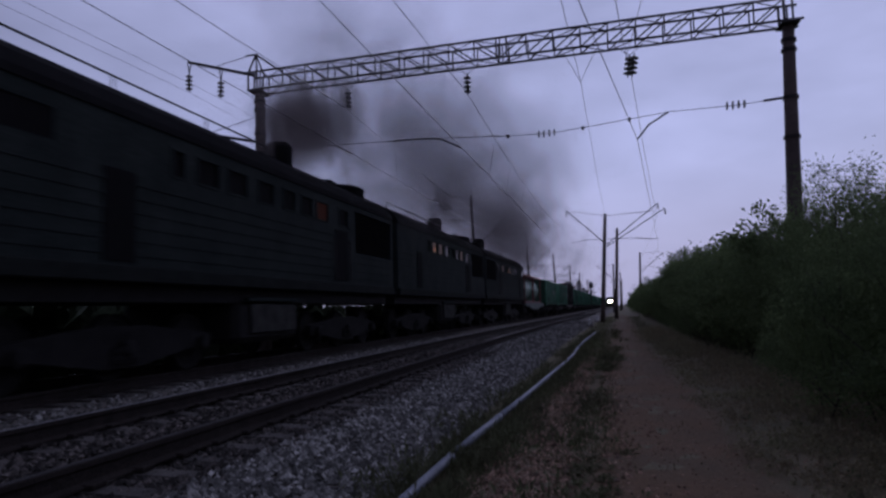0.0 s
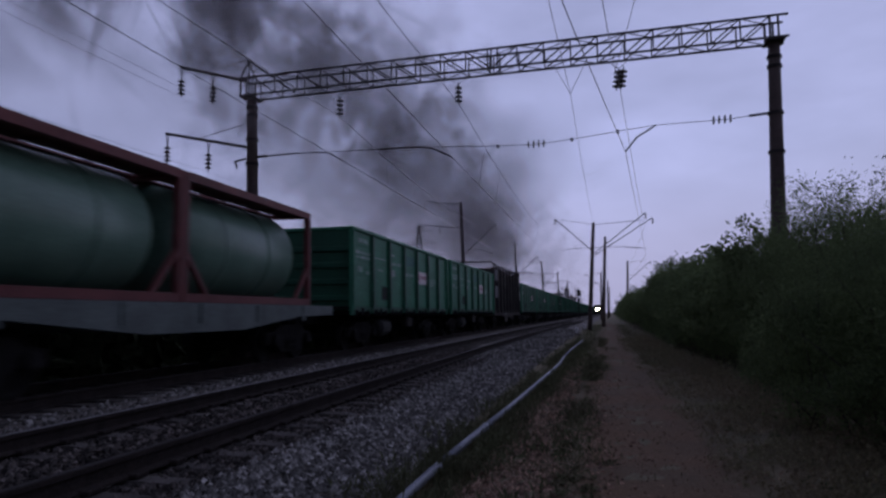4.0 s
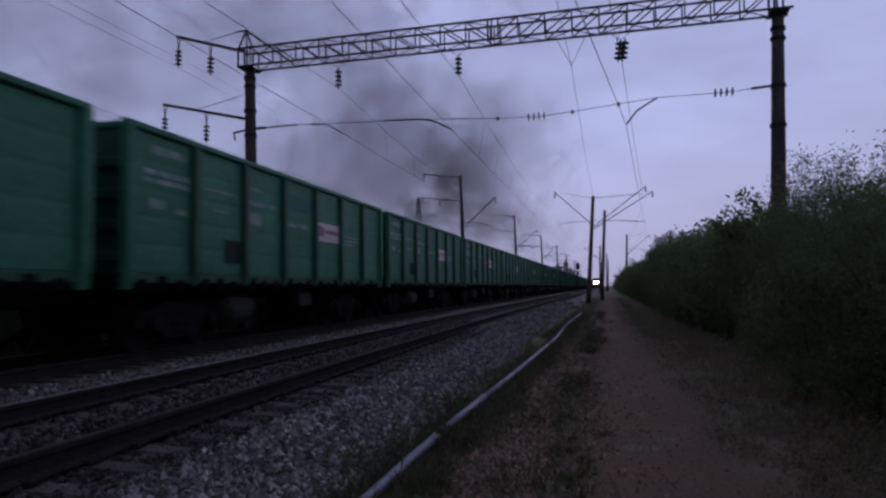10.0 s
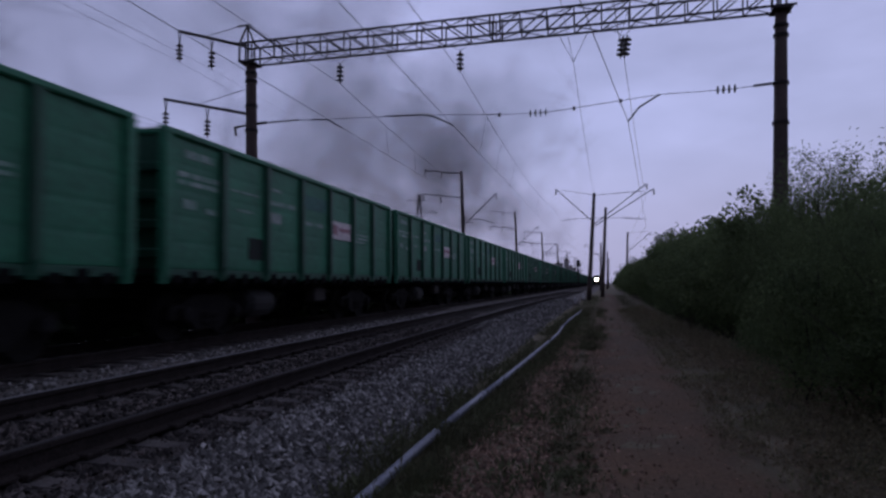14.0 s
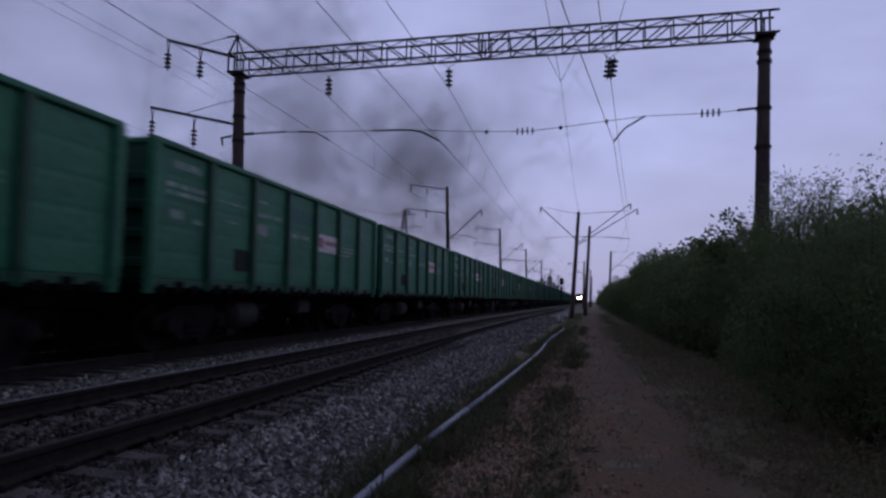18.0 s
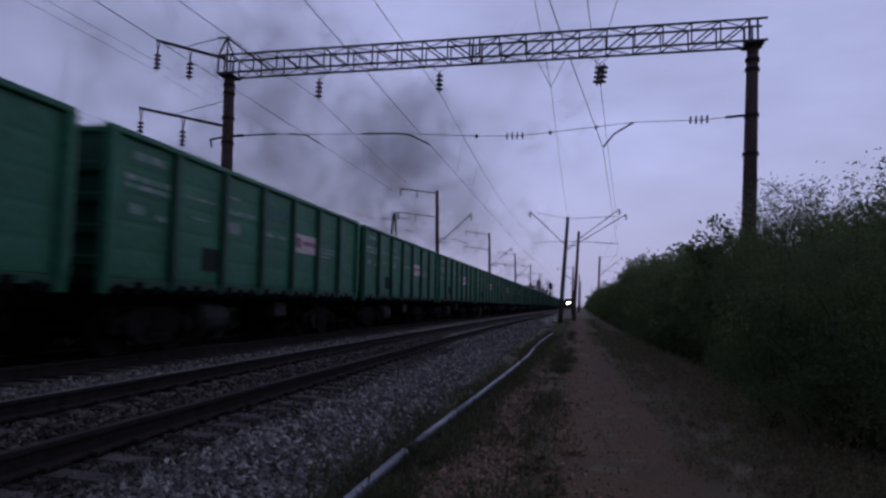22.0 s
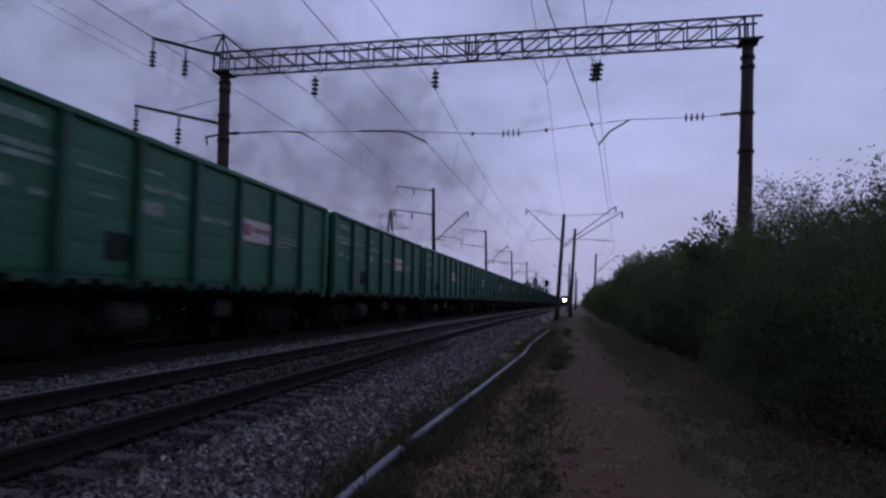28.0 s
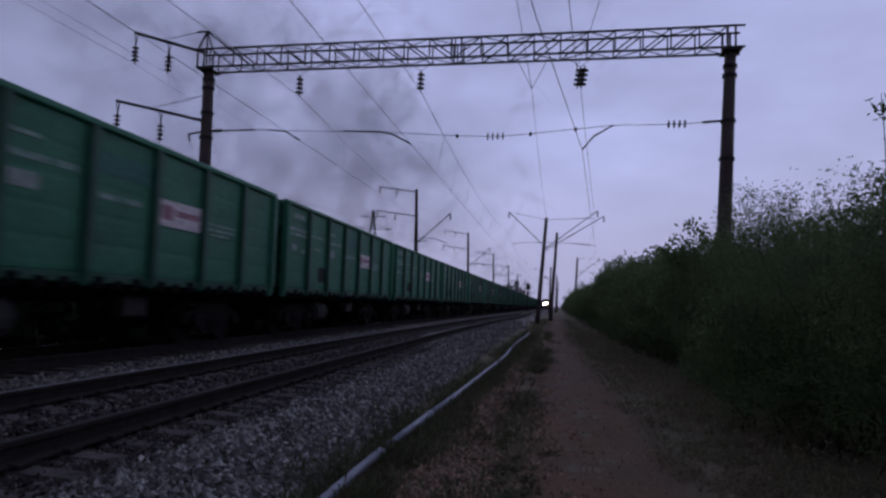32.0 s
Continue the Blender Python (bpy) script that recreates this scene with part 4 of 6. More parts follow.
def scatter_stones():
    """Crushed stone over the ballast, denser where the camera stands."""
    g = np.random.default_rng(3)
    base = np.array([(1, 0, 0), (-1, 0, 0), (0, 1, 0), (0, -1, 0), (0, 0, 1), (0, 0, -1)], float)
    tri = [(0, 2, 4), (2, 1, 4), (1, 3, 4), (3, 0, 4), (2, 0, 5), (1, 2, 5), (3, 1, 5), (0, 3, 5)]
    prof_x = [-8.3, -6.4, -5.6, -2.7, -2.0, -1.4, 1.45, 1.7, 2.55, 2.75]
    prof_z = [-1.05, -0.24, -0.215, -0.215, -0.25, -0.205, -0.235, -0.27, -0.50, -0.62]
    verts, faces = [], []

    def stones(n, x0, x1, y0, y1, size, zf, power=1.7):
        for _ in range(n):
            x = g.uniform(x0, x1)
            y = y0 + (y1 - y0) * g.uniform() ** power
            s = size * g.uniform(0.55, 1.5)
            v = base * (s * g.uniform(0.6, 1.3, (6, 1))) * (1, g.uniform(0.6, 1), g.uniform(0.5, 0.9)) + g.normal(0, s * 0.16, (6, 3))
            a = g.uniform(0, 6.28)
            c, q = math.cos(a), math.sin(a)
            v = v @ np.array([[c, q, 0], [-q, c, 0], [0, 0, 1]])
            v += (x + bend(y), y, zf(x, y) + s * 0.25)
            i = len(verts)
            verts.extend(map(tuple, v))
            faces.extend((i + a_, i + b_, i + c_) for a_, b_, c_ in tri)

    bed = lambda x, y: float(np.interp(x, prof_x, prof_z))  # noqa: E731
    stones(2500, 1.4, 1.8, 2.5, 24, 0.033, bed)
    stones(15500, 1.5, 2.65, 2.5, 24, 0.035, bed)
    stones(6000, -2.9, -0.95, 4, 30, 0.036, bed)
    stones(5000, 0.85, 2.6, 20, 60, 0.05, bed, 1.2)
    stones(5000, 1.2, 2.65, -10, 2.6, 0.037, bed, 1.0)
    stones(2000, -2.9, -0.95, -10, 4, 0.037, bed, 1.0)
    me = bpy.data.meshes.new("ballast_stones")
    me.from_pydata(verts, [], faces)
    me.materials.append(M_STONE)
    tagged(new("ballast_stones", me), "loose grey crushed stones of the ballast", "stones", kind="stuff")
    verts.clear(), faces.clear()
    stones(9000, -0.75, 0.75, 3, 26, 0.034, lambda x, y: bed(x, y) + 0.01)
    stones(2500, -0.75, 0.75, -10, 3, 0.034, lambda x, y: bed(x, y) + 0.01, 1.0)
    stones(5200, 0.85, 1.6, 2.5, 24, 0.031, bed)
    stones(2500, -1.4, -0.85, 4, 24, 0.036, bed)
    me = bpy.data.meshes.new("oily_stones")
    me.from_pydata(verts, [], faces)
    me.materials.append(M_OILY)
    tagged(new("oily_stones", me), "dark oily crushed stones between the rails", "stones", kind="stuff")
    verts.clear(), faces.clear()
    stones(5500, 3.15, 4.1, 3, 26, 0.034, ground_z)
    stones(2800, 3.5, 4.65, 3, 26, 0.030, ground_z)
    stones(1000, 4.1, 5.1, 3, 22, 0.022, ground_z)
    stones(1800, 2.9, 4.3, -10, 3.1, 0.032, ground_z, 1.0)
    stones(2500, 4.2, 7.4, 3, 20, 0.012, lambda x, y: ground_z(x, y) + 0.012)
    me = bpy.data.meshes.new("verge_stones")
    me.from_pydata(verts, [], faces)
    me.materials.append(M_VERGE)
    tagged(new("verge_stones", me), "brownish stones and clods between pipe and path", "stones", kind="stuff")


def scatter_litter():
    """Fallen leaves and bits of twig between the path and the shrubs."""
    g = np.random.default_rng(21)
    verts, faces = [], []
    for _ in range(26000):
        y = 2.5 + 40 * g.uniform() ** 1.7 if g.uniform() < 0.85 else g.uniform(-10, 2.5)
        x = 5.6 + 3.2 * g.uniform() ** 0.7
        z = ground_z(x, y) + 0.01 + 0.02 * g.uniform() + (0.02 if x < 6.2 else 0)
        a, ln, w = g.uniform(0, 6.28), g.uniform(0.02, 0.055), g.uniform(0.006, 0.016)
        c, q, tip = math.cos(a), math.sin(a), g.uniform(-0.01, 0.025)
        i = len(verts)
        verts.extend([(x, y, z), (x + c * ln * 0.5 - q * w, y + q * ln * 0.5 + c * w, z + tip), (x + c * ln, y + q * ln, z), (x + c * ln * 0.5 + q * w, y + q * ln * 0.5 - c * w, z + tip * 0.5)])
        faces.append((i, i + 1, i + 2, i + 3))
    me = bpy.data.meshes.new("leaf_litter")
    me.from_pydata(verts, [], faces)
    me.materials.append(M_LITTER)
    tagged(new("leaf_litter", me), "brown fallen leaves and twigs under the shrubs", "leaf litter", kind="stuff")


M_LITTER = island(mat("dead_leaf", (0.27, 0.205, 0.14), 0.95, 0, 0.4, 3, 60, 0.2, spec=0.05), 0.35)
M_WEED = island(mat("dull_weed", (0.235, 0.228, 0.135), 0.9, 0, 0.4, 1.0, 40, 0.1, (0.225, 0.175, 0.12), spec=0.08), 0.3)
translucent(M_WEED, 0.45)


def undergrowth():
    """Low weeds and dry stalks that rise from the path's edge to the feet of the shrubs."""
    g = np.random.default_rng(33)
    verts, faces = [], []
    for _ in range(5200):
        y = 2.8 + 42 * g.uniform() ** 1.6 if g.uniform() < 0.85 else g.uniform(-10, 2.8)
        f = g.uniform() ** 0.75
        x = 5.75 + 1.75 * f + 0.25 * noise.noise((3, y * 0.7, 1))
        if noise.noise((x * 1.1, y * 1.1, 14)) < -0.12 - 0.3 * f:
            continue
        z = ground_z(x, y)
        tall = (0.04 + 0.30 * f * f) * g.uniform(0.5, 1.3)
        for k in range(int(g.integers(5, 11))):
            a, ln = g.uniform(0, 6.28), g.uniform(0.035, 0.08)
            w, h = ln * g.uniform(0.14, 0.3), tall * g.uniform(0.1, 1)
            bx, by = x + g.normal(0, 0.05 + 0.12 * tall), y + g.normal(0, 0.05 + 0.12 * tall)
            c, q, up = math.cos(a), math.sin(a), g.normal(0.02, 0.03)
            i = len(verts)
            verts.extend([(bx, by, z + h), (bx + c * ln * 0.5 - q * w, by + q * ln * 0.5 + c * w, z + h + up), (bx + c * ln, by + q * ln, z + h + up * 0.6), (bx + c * ln * 0.5 + q * w, by + q * ln * 0.5 - c * w, z + h + up)])
            faces.append((i, i + 1, i + 2, i + 3))
        i = len(verts)
        verts.extend([(x - 0.004, y, z - 0.01), (x + 0.004, y, z - 0.01), (x + g.normal(0, 0.04), y + g.normal(0, 0.04), z + tall)])
        faces.append((i, i + 1, i + 2))
    me = bpy.data.meshes.new("undergrowth")
    me.from_pydata(verts, [], faces)
    me.materials.append(M_WEED)
    tagged(new("undergrowth", me), "low dull weeds between the footpath and the shrubs", "weeds", kind="stuff")


def pipe_weeds():
    """Dark tufts that crowd the pipe and hide it at one joint, and dry stalks on the rubble beside it."""
    g = np.random.default_rng(61)
    verts, faces = [], []

    def pipe_x(y):
        return float(np.interp(y, [1.5, 5, 7, 9, 14, 21, 28, 37], [2.91, 2.96, 2.985, 3.07, 3.27, 3.48, 3.55, 3.85]))

    spots = [(3.02, 6.65, 0.26), (2.96, 6.8, 0.24), (3.06, 6.95, 0.22), (2.98, 7.05, 0.2)]
    while len(spots) < 330:
        y = 3.2 + 36 * g.uniform() ** 1.5
        side = g.uniform()
        x = pipe_x(y) + (-0.12 - abs(g.normal(0, 0.20)) if side < 0.30 else (0.13 + abs(g.normal(0, 0.16)) if side < 0.66 else g.normal(1.05, 0.14)))
        if noise.noise((x * 0.8, y * 0.55, 21)) > -0.08:
            spots.append((x, y, g.uniform(0.08, 0.24)))
    for x, y, h in spots:
        z = max(ground_z(x, y), -0.60) if x > 2.7 else -0.50 + 0.25 * (2.7 - x)
        for _ in range(int(30 + 160 * h)):
            a, ln = g.uniform(0, 6.28), g.uniform(0.03, 0.075)
            w, up = ln * g.uniform(0.12, 0.25), h * g.uniform(0.05, 1.0)
            bx, by = x + g.normal(0, 0.10), y + g.normal(0, 0.13)
            if abs(bx - pipe_x(by)) < 0.055 and not 6.5 < by < 7.15:
                continue
            c, q, t = math.cos(a), math.sin(a), g.normal(0.03, 0.03)
            i = len(verts)
            verts.extend([(bx, by, z + up), (bx + c * ln * 0.5 - q * w, by + q * ln * 0.5 + c * w, z + up + t), (bx + c * ln, by + q * ln, z + up + t * 1.5), (bx + c * ln * 0.5 + q * w, by + q * ln * 0.5 - c * w, z + up + t)])
            faces.append((i, i + 1, i + 2, i + 3))
    me = bpy.data.meshes.new("pipe_weeds")
    me.from_pydata(verts, [], faces)
    me.materials.append(M_TUFT)
    tagged(new("pipe_weeds", me), "dark green weed tufts crowding the pale pipe", "weeds", kind="stuff")
    bm = bmesh.new()
    for _ in range(90):
        y = 3.4 + 9 * g.uniform() ** 1.4
        x = pipe_x(y) + g.uniform(0.2, 1.0)
        a, ln, lift = g.uniform(0, 6.28), g.uniform(0.15, 0.5), g.uniform(0.03, 0.10)
        z = ground_z(x, y) + 0.03
        c, q, bow = math.cos(a), math.sin(a), g.normal(0, 0.08)
        tube(bm, [(x + c * ln * f - q * bow * f * (1 - f) * 4, y + q * ln * f + c * bow * f * (1 - f) * 4, z + lift * 4 * f * (1 - f)) for f in (0, 0.3, 0.65, 1)], 0.006, 4, 0.003)
    tagged(finish("dry_stalks", bm, M_STALK), "pale dry stalks and twigs strewn on rubble", "twigs", kind="stuff")


M_TUFT = island(mat("dark_weed_leaf", (0.120, 0.134, 0.072), 0.9, 0, 0.4, 1.0, 40, 0.1, (0.090, 0.090, 0.056), spec=0.08), 0.35)
translucent(M_TUFT, 0.4)
M_STALK = mat("dry_stalk", (0.42, 0.33, 0.25), 0.9, 0, 0.4, 6, 60, 0.2, spec=0.1)
pipe_weeds()
undergrowth()
scatter_litter()
M_VERGE = island(mat("brownish_stone", (0.31, 0.205, 0.150), 0.95, 0, 0.4, 9, 60, 0.5), 0.65)
scatter_stones()


def lay_sleepers():
    bm = bmesh.new()
    sleeper_mesh(bm)
    first = part("sleeper", bm, M_SLEEPER, near_track)
    pitch = 0.5435
    g = random.Random(2)
    first.matrix_basis = pose(0, -2.0, -0.18, 0, -0.0, 0)
    for k in range(-15, 200):
        if k == 0:
            continue
        y = -2.0 + pitch * k
        share("sleeper", first, near_track, pose(bend(y) + g.uniform(-0.015, 0.015), y, -0.18 + g.uniform(-0.008, 0.004), 0, 1.2, heading(y) + g.uniform(-0.4, 0.4)))
    first.matrix_basis = pose(0, -2.0, -0.18, 0, 1.2, 0)
    fb = bmesh.new()
    box(fb, -0.13, 0.13, -0.08, 0.08, -0.01, 0.03, 0.008)
    fast = part("rail_fastening", fb, M_RAIL, near_track)
    fast.matrix_basis = pose(0.795, 2.35, -0.178)
    for k in range(9, 46):
        y = -2.0 + pitch * k
        for x in (-0.795, 0.795):
            share("rail_fastening", fast, near_track, pose(x, y, -0.178 + (CANT if x < 0 else 0)))
    s2 = share("sleeper", first, far_track, pose(TRAIN_X, 2.0, -0.18))
    for k in range(1, 60):
        y = 2.0 + pitch * k
        share("sleeper", first, far_track, pose(TRAIN_X + bend(y), y, -0.18))


lay_sleepers()


# ---------------------------------------------------------------- train: speed and course
def head_at(t):
    """The place along the line of the car that follows the timber wagon; the train gathers speed slowly, then eases off."""
    return 114.62 - 13.02 * t - 0.02753 * t * t + 0.017 * max(0.0, t - 27.0) ** 2


def course(offset, length, dx=0.0, dz=0.0):
    rows = []
    for i in range(65):
        t = 0.5 * i
        y = head_at(t) + offset
        a, b = bend(y + 0.15 * length), bend(y + 0.85 * length)
        yaw = -math.degrees(math.atan2(b - a, 0.7 * length))
        x = a - (b - a) / 0.7 * 0.15
        rows.append((t, pose(TRAIN_X + x + dx, y, dz, 0, 0, yaw)))
    return rows


MOVING = []


# ---------------------------------------------------------------- running gear
def bogie(th, y, name="bogie", axles=2, base=1.85, r=0.475):
    """A truck with side frames, wheels and springs, under th at y."""
    b = new(name)
    b.parent = th
    b.matrix_basis = pose(0, y, 0)
    ys = [base * (k - (axles - 1) / 2) for k in range(axles)]
    for s in (-1, 1):
        bm = bmesh.new()
        x0, x1 = sorted((s * 0.96, s * 1.10))
        L = ys[-1] + 0.35
        prof = [(-L, 0.42), (-L, 0.68), (-L + 0.35, 0.72), (-0.55, 0.88), (0.55, 0.88), (L - 0.35, 0.72), (L, 0.68), (L, 0.42), (L - 0.5, 0.45), (0.45, 0.22), (-0.45, 0.22), (-L + 0.5, 0.45)]
        va = [bm.verts.new((x0, p, q)) for p, q in prof]
        vb = [bm.verts.new((x1, p, q)) for p, q in prof]
        bm.faces.new(va)
        bm.faces.new(vb[::-1])
        for k in range(len(prof)):
            bm.faces.new((va[k], vb[k], vb[(k + 1) % len(prof)], va[(k + 1) % len(prof)]))
        bmesh.ops.recalc_face_normals(bm, faces=bm.faces)
        for yy in ys:
            lathe(bm, [(0.10, 0.0), (0.14, 0.03), (0.14, 0.12), (0.08, 0.15)], 10, "x", (s * 1.10, yy, 0.52))
        for q in (-0.2, 0.0, 0.2):
            lathe(bm, [(0.075, 0.3), (0.09, 0.36), (0.075, 0.42), (0.09, 0.48), (0.075, 0.54)], 8, "z", (s * 1.12, q, 0))
        part("side_frame", bm, M_UNDER, b)
    for yy in ys:
        bm = bmesh.new()
        for s in (-1, 1):
            lathe(bm, [(r - 0.10, -0.065), (r + 0.03, -0.065), (r + 0.03, -0.035), (r, -0.03), (r - 0.005, 0.065), (r - 0.07, 0.065), (r - 0.09, 0.03), (0.12, 0.03), (0.1, 0.09)] if s > 0 else [(0.1, -0.09), (0.12, -0.03), (r - 0.09, -0.03), (r - 0.07, -0.065), (r - 0.005, -0.065), (r, 0.03), (r + 0.03, 0.035), (r + 0.03, 0.065), (r - 0.1, 0.065)], 20, "x", (s * 0.79, yy, r + 0.004))
        tube(bm, [(-1.1, yy, r), (1.1, yy, r)], 0.08, 8)
        part("wheelset", bm, M_UNDER, b)
    bm = bmesh.new()
    box(bm, -1.1, 1.1, -0.22, 0.22, 0.45, 0.82, 0.04)
    part("bolster", bm, M_UNDER, b)
    return b


def couplers(th, y0, y1, z=1.0):
    for y, s in ((y0, -1), (y1, 1)):
        bm = bmesh.new()
        box(bm, -0.13, 0.13, min(y, y + s * 0.5), max(y, y + s * 0.5), z - 0.14, z + 0.14, 0.03)
        box(bm, -0.22, 0.16, min(y + s * 0.33, y + s * 0.56), max(y + s * 0.33, y + s * 0.56), z - 0.2, z + 0.2, 0.05)
        part("coupler", bm, M_UNDER, th)


# ---------------------------------------------------------------- open wagon
def build_gondola(name, label):
    th = tagged(empty(name), label, "wagon", group="open freight wagons")
    L, hw = 13.18, 1.50
    z0, z1 = 1.36, 3.68
    # side walls: sheets with shallow pressed ribs
    for s in (-1, 1):
        bm = bmesh.new()
        prof = []
        for k in range(5):
            a = z0 + (z1 - z0) * k / 5
            b = z0 + (z1 - z0) * (k + 1) / 5
            prof += [(0.004, a + 0.012), (0.009, a + 0.07), (0.012, (a + b) / 2), (0.009, b - 0.07), (0.004, b - 0.012)]
        prof = [(0.0, z0)] + prof + [(0.0, z1)]
        a = [bm.verts.new((s * (hw + d), 0.05, z)) for d, z in prof]
        b = [bm.verts.new((s * (hw + d), L - 0.05, z)) for d, z in prof]
        c = [bm.verts.new((s * (hw - 0.05), y, z)) for y, z in ((0.05, z0), (L - 0.05, z0), (L - 0.05, z1), (0.05, z1))]
        for k in range(len(prof) - 1):
            bm.faces.new((a[k], b[k], b[k + 1], a[k + 1]))
        bm.faces.new((c[0], c[1], c[2], c[3]))
        bm.faces.new((a[-1], b[-1], c[2], c[3]))
        bm.faces.new((a[0], b[0], c[1], c[0]))
        bmesh.ops.recalc_face_normals(bm, faces=bm.faces)
        part("side_wall", bm, M_GREEN, th)
        # posts
        for k in range(8):
            y = 0.11 + (L - 0.22) * k / 7
            wide = 0.12 if k in (0, 7) else 0.105
            bm = bmesh.new()
            x0, x1 = sorted((s * (hw - 0.01), s * (hw + 0.075)))
            lo = 1.10 if k in (0, 7) else 1.15
            v = []
            for z, xo in ((lo, 0.07), (1.42, 0.125), (z1, 0.115)):
                v.append([bm.verts.new(q) for q in ((s * (hw - 0.01), y - wide, z), (s * (hw + xo), y - wide * 0.72, z), (s * (hw + xo), y + wide * 0.72, z), (s * (hw - 0.01), y + wide, z))])
            for p, q in zip(v, v[1:]):
                for j in range(4):
                    bm.faces.new((p[j], p[(j + 1) % 4], q[(j + 1) % 4], q[j]))
            bm.faces.new(v[0])
            bm.faces.new(v[-1])
            bmesh.ops.recalc_face_normals(bm, faces=bm.faces)
            # corner posts keep the wall's green, the others take its shaded copy
            part("corner_post" if k in (0, 7) else "post", bm, M_GREEN if k in (0, 7) else M_GREEN_SHADED, th)
        bm = bmesh.new()
        x0, x1 = sorted((s * (hw - 0.06), s * (hw + 0.085)))
        box(bm, x0, x1, 0, L, z1, z1 + 0.11, 0.02)
        part("top_rail", bm, M_GREEN, th)
        bm = bmesh.new()
        x0, x1 = sorted((s * (hw - 0.05), s * (hw + 0.045)))
        box(bm, x0, x1, 0.05, L - 0.05, 1.20, z0 - 0.01, 0.01)
        part("side_sill", bm, M_GREEN_SHADED, th)
        # discharge doors' hinges hang below the sill
        for k in range(7):
            yc = 0.11 + (L - 0.22) * (k + 0.5) / 7
            bm = bmesh.new()
            for d in (-0.52, 0.0, 0.52):
                x0, x1 = sorted((s * (hw - 0.16), s * (hw - 0.03)))
                box(bm, x0, x1, yc + d - 0.10, yc + d + 0.10, 1.02, 1.30, 0.02)
                x0, x1 = sorted((s * (hw - 0.03), s * (hw + 0.06)))
                box(bm, x0, x1, yc + d - 0.17, yc + d + 0.13, 1.08, 1.30 + 0.035 * math.cos(5 * d + k), 0.03)
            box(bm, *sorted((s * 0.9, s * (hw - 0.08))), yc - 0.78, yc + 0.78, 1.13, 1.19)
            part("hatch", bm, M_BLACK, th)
    # end walls with pressed beams
    for y, s in ((0.2, -1), (L - 0.2, 1)):
        bm = bmesh.new()
        box(bm, -hw + 0.0, hw - 0.0, min(y - s * 0.04, y - s * 0.09), max(y - s * 0.04, y - s * 0.09), 1.24, z1 + 0.02)
        part("end_wall", bm, M_GREEN_SHADED, th)
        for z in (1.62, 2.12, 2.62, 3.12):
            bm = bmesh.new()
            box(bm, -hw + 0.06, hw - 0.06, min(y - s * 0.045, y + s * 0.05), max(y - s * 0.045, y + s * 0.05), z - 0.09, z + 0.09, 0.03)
            part("end_beam", bm, M_GREEN_SHADED, th)
        bm = bmesh.new()
        box(bm, -hw - 0.0, hw + 0.0, min(y - s * 0.1, y + s * 0.03), max(y - s * 0.1, y + s * 0.03), z1 + 0.005, z1 + 0.115, 0.02)
        part("end_rail", bm, M_GREEN, th)
    bm = bmesh.new()
    box(bm, -hw + 0.06, hw - 0.06, 0.12, L - 0.12, 1.28, 1.36)
    part("floor", bm, M_UNDER, th)
    bm = bmesh.new()
    box(bm, -0.25, 0.25, -0.2, L + 0.2, 0.85, 1.26, 0.02)
    part("underframe", bm, M_UNDER, th)
    bm = bmesh.new()
    lathe(bm, [(0.18, 3.50), (0.31, 3.60), (0.31, 4.50), (0.18, 4.62)], 14, "y", (1.1, 0, 0.66))
    part("air_reservoir", bm, M_DUSTY, th, "dusty air reservoir")
    bm = bmesh.new()
    box(bm, 0.95, 1.25, 7.2, 8.0, 0.62, 1.02, 0.04)
    part("brake_gear", bm, M_STEEL, th)
    # faded markings on the wall that faces the path: bars for lettering that cannot be read
    xw = hw + 0.016

    def plate(nm, y0, y1, za, zb, m, lab, d=0.0):
        bm = bmesh.new()
        box(bm, xw - 0.02 + d, xw + 0.004 + d, y0, y1, za, zb)
        return part(nm, bm, m, th, lab)

    pan = (L - 0.22) / 7

    def at(k, f):
        return 0.11 + pan * (k + f)

    for k, f0, f1, z, h in ((0, 0.30, 0.86, 3.42, 0.15), (0, 0.22, 0.93, 3.04, 0.10), (0, 0.22, 0.93, 2.90, 0.09), (0, 0.30, 0.52, 2.52, 0.17), (0, 0.70, 0.9, 2.45, 0.10),
                            (1, 0.2, 0.85, 2.98, 0.05), (1, 0.3, 0.7, 2.60, 0.06), (2, 0.10, 0.45, 3.22, 0.07), (2, 0.12, 0.86, 2.92, 0.11), (3, 0.15, 0.8, 2.62, 0.10),
                            (5, 0.15, 0.85, 2.58, 0.06), (5, 0.15, 0.85, 2.47, 0.06), (5, 0.2, 0.7, 2.36, 0.05)):
        plate("marking", at(k, f0), at(k, f1), z - h / 2, z + h / 2, M_FADED, "")
    plate("notice_square", at(2, 0.12), at(2, 0.42), 2.46, 2.70, M_WHITE, "small faded white square")
    plate("company_sign", at(4, 0.07), at(4, 0.95), 2.34, 2.84, M_SIGN, "pale pink company sign plate")
    plate("sign_mark", at(4, 0.16), at(4, 0.36), 2.46, 2.74, M_PINK, "faded red emblem", 0.003)
    plate("sign_bar", at(4, 0.42), at(4, 0.9), 2.56, 2.68, M_PINK, "faded red lettering bar", 0.003)
    plate("dark_patch", at(1, 0.60), at(1, 0.93), 1.60, 2.06, M_STAIN, "dark stained square patch", 0.002)
    plate("repainted_patch", at(3, 0.1), at(3, 0.92), 2.98, 3.34, M_GREY, "bluish grey repainted patch", 0.001)
    bogie(th, 2.26)
    bogie(th, L - 2.26)
    couplers(th, 0.15, L - 0.15)
    return th, L


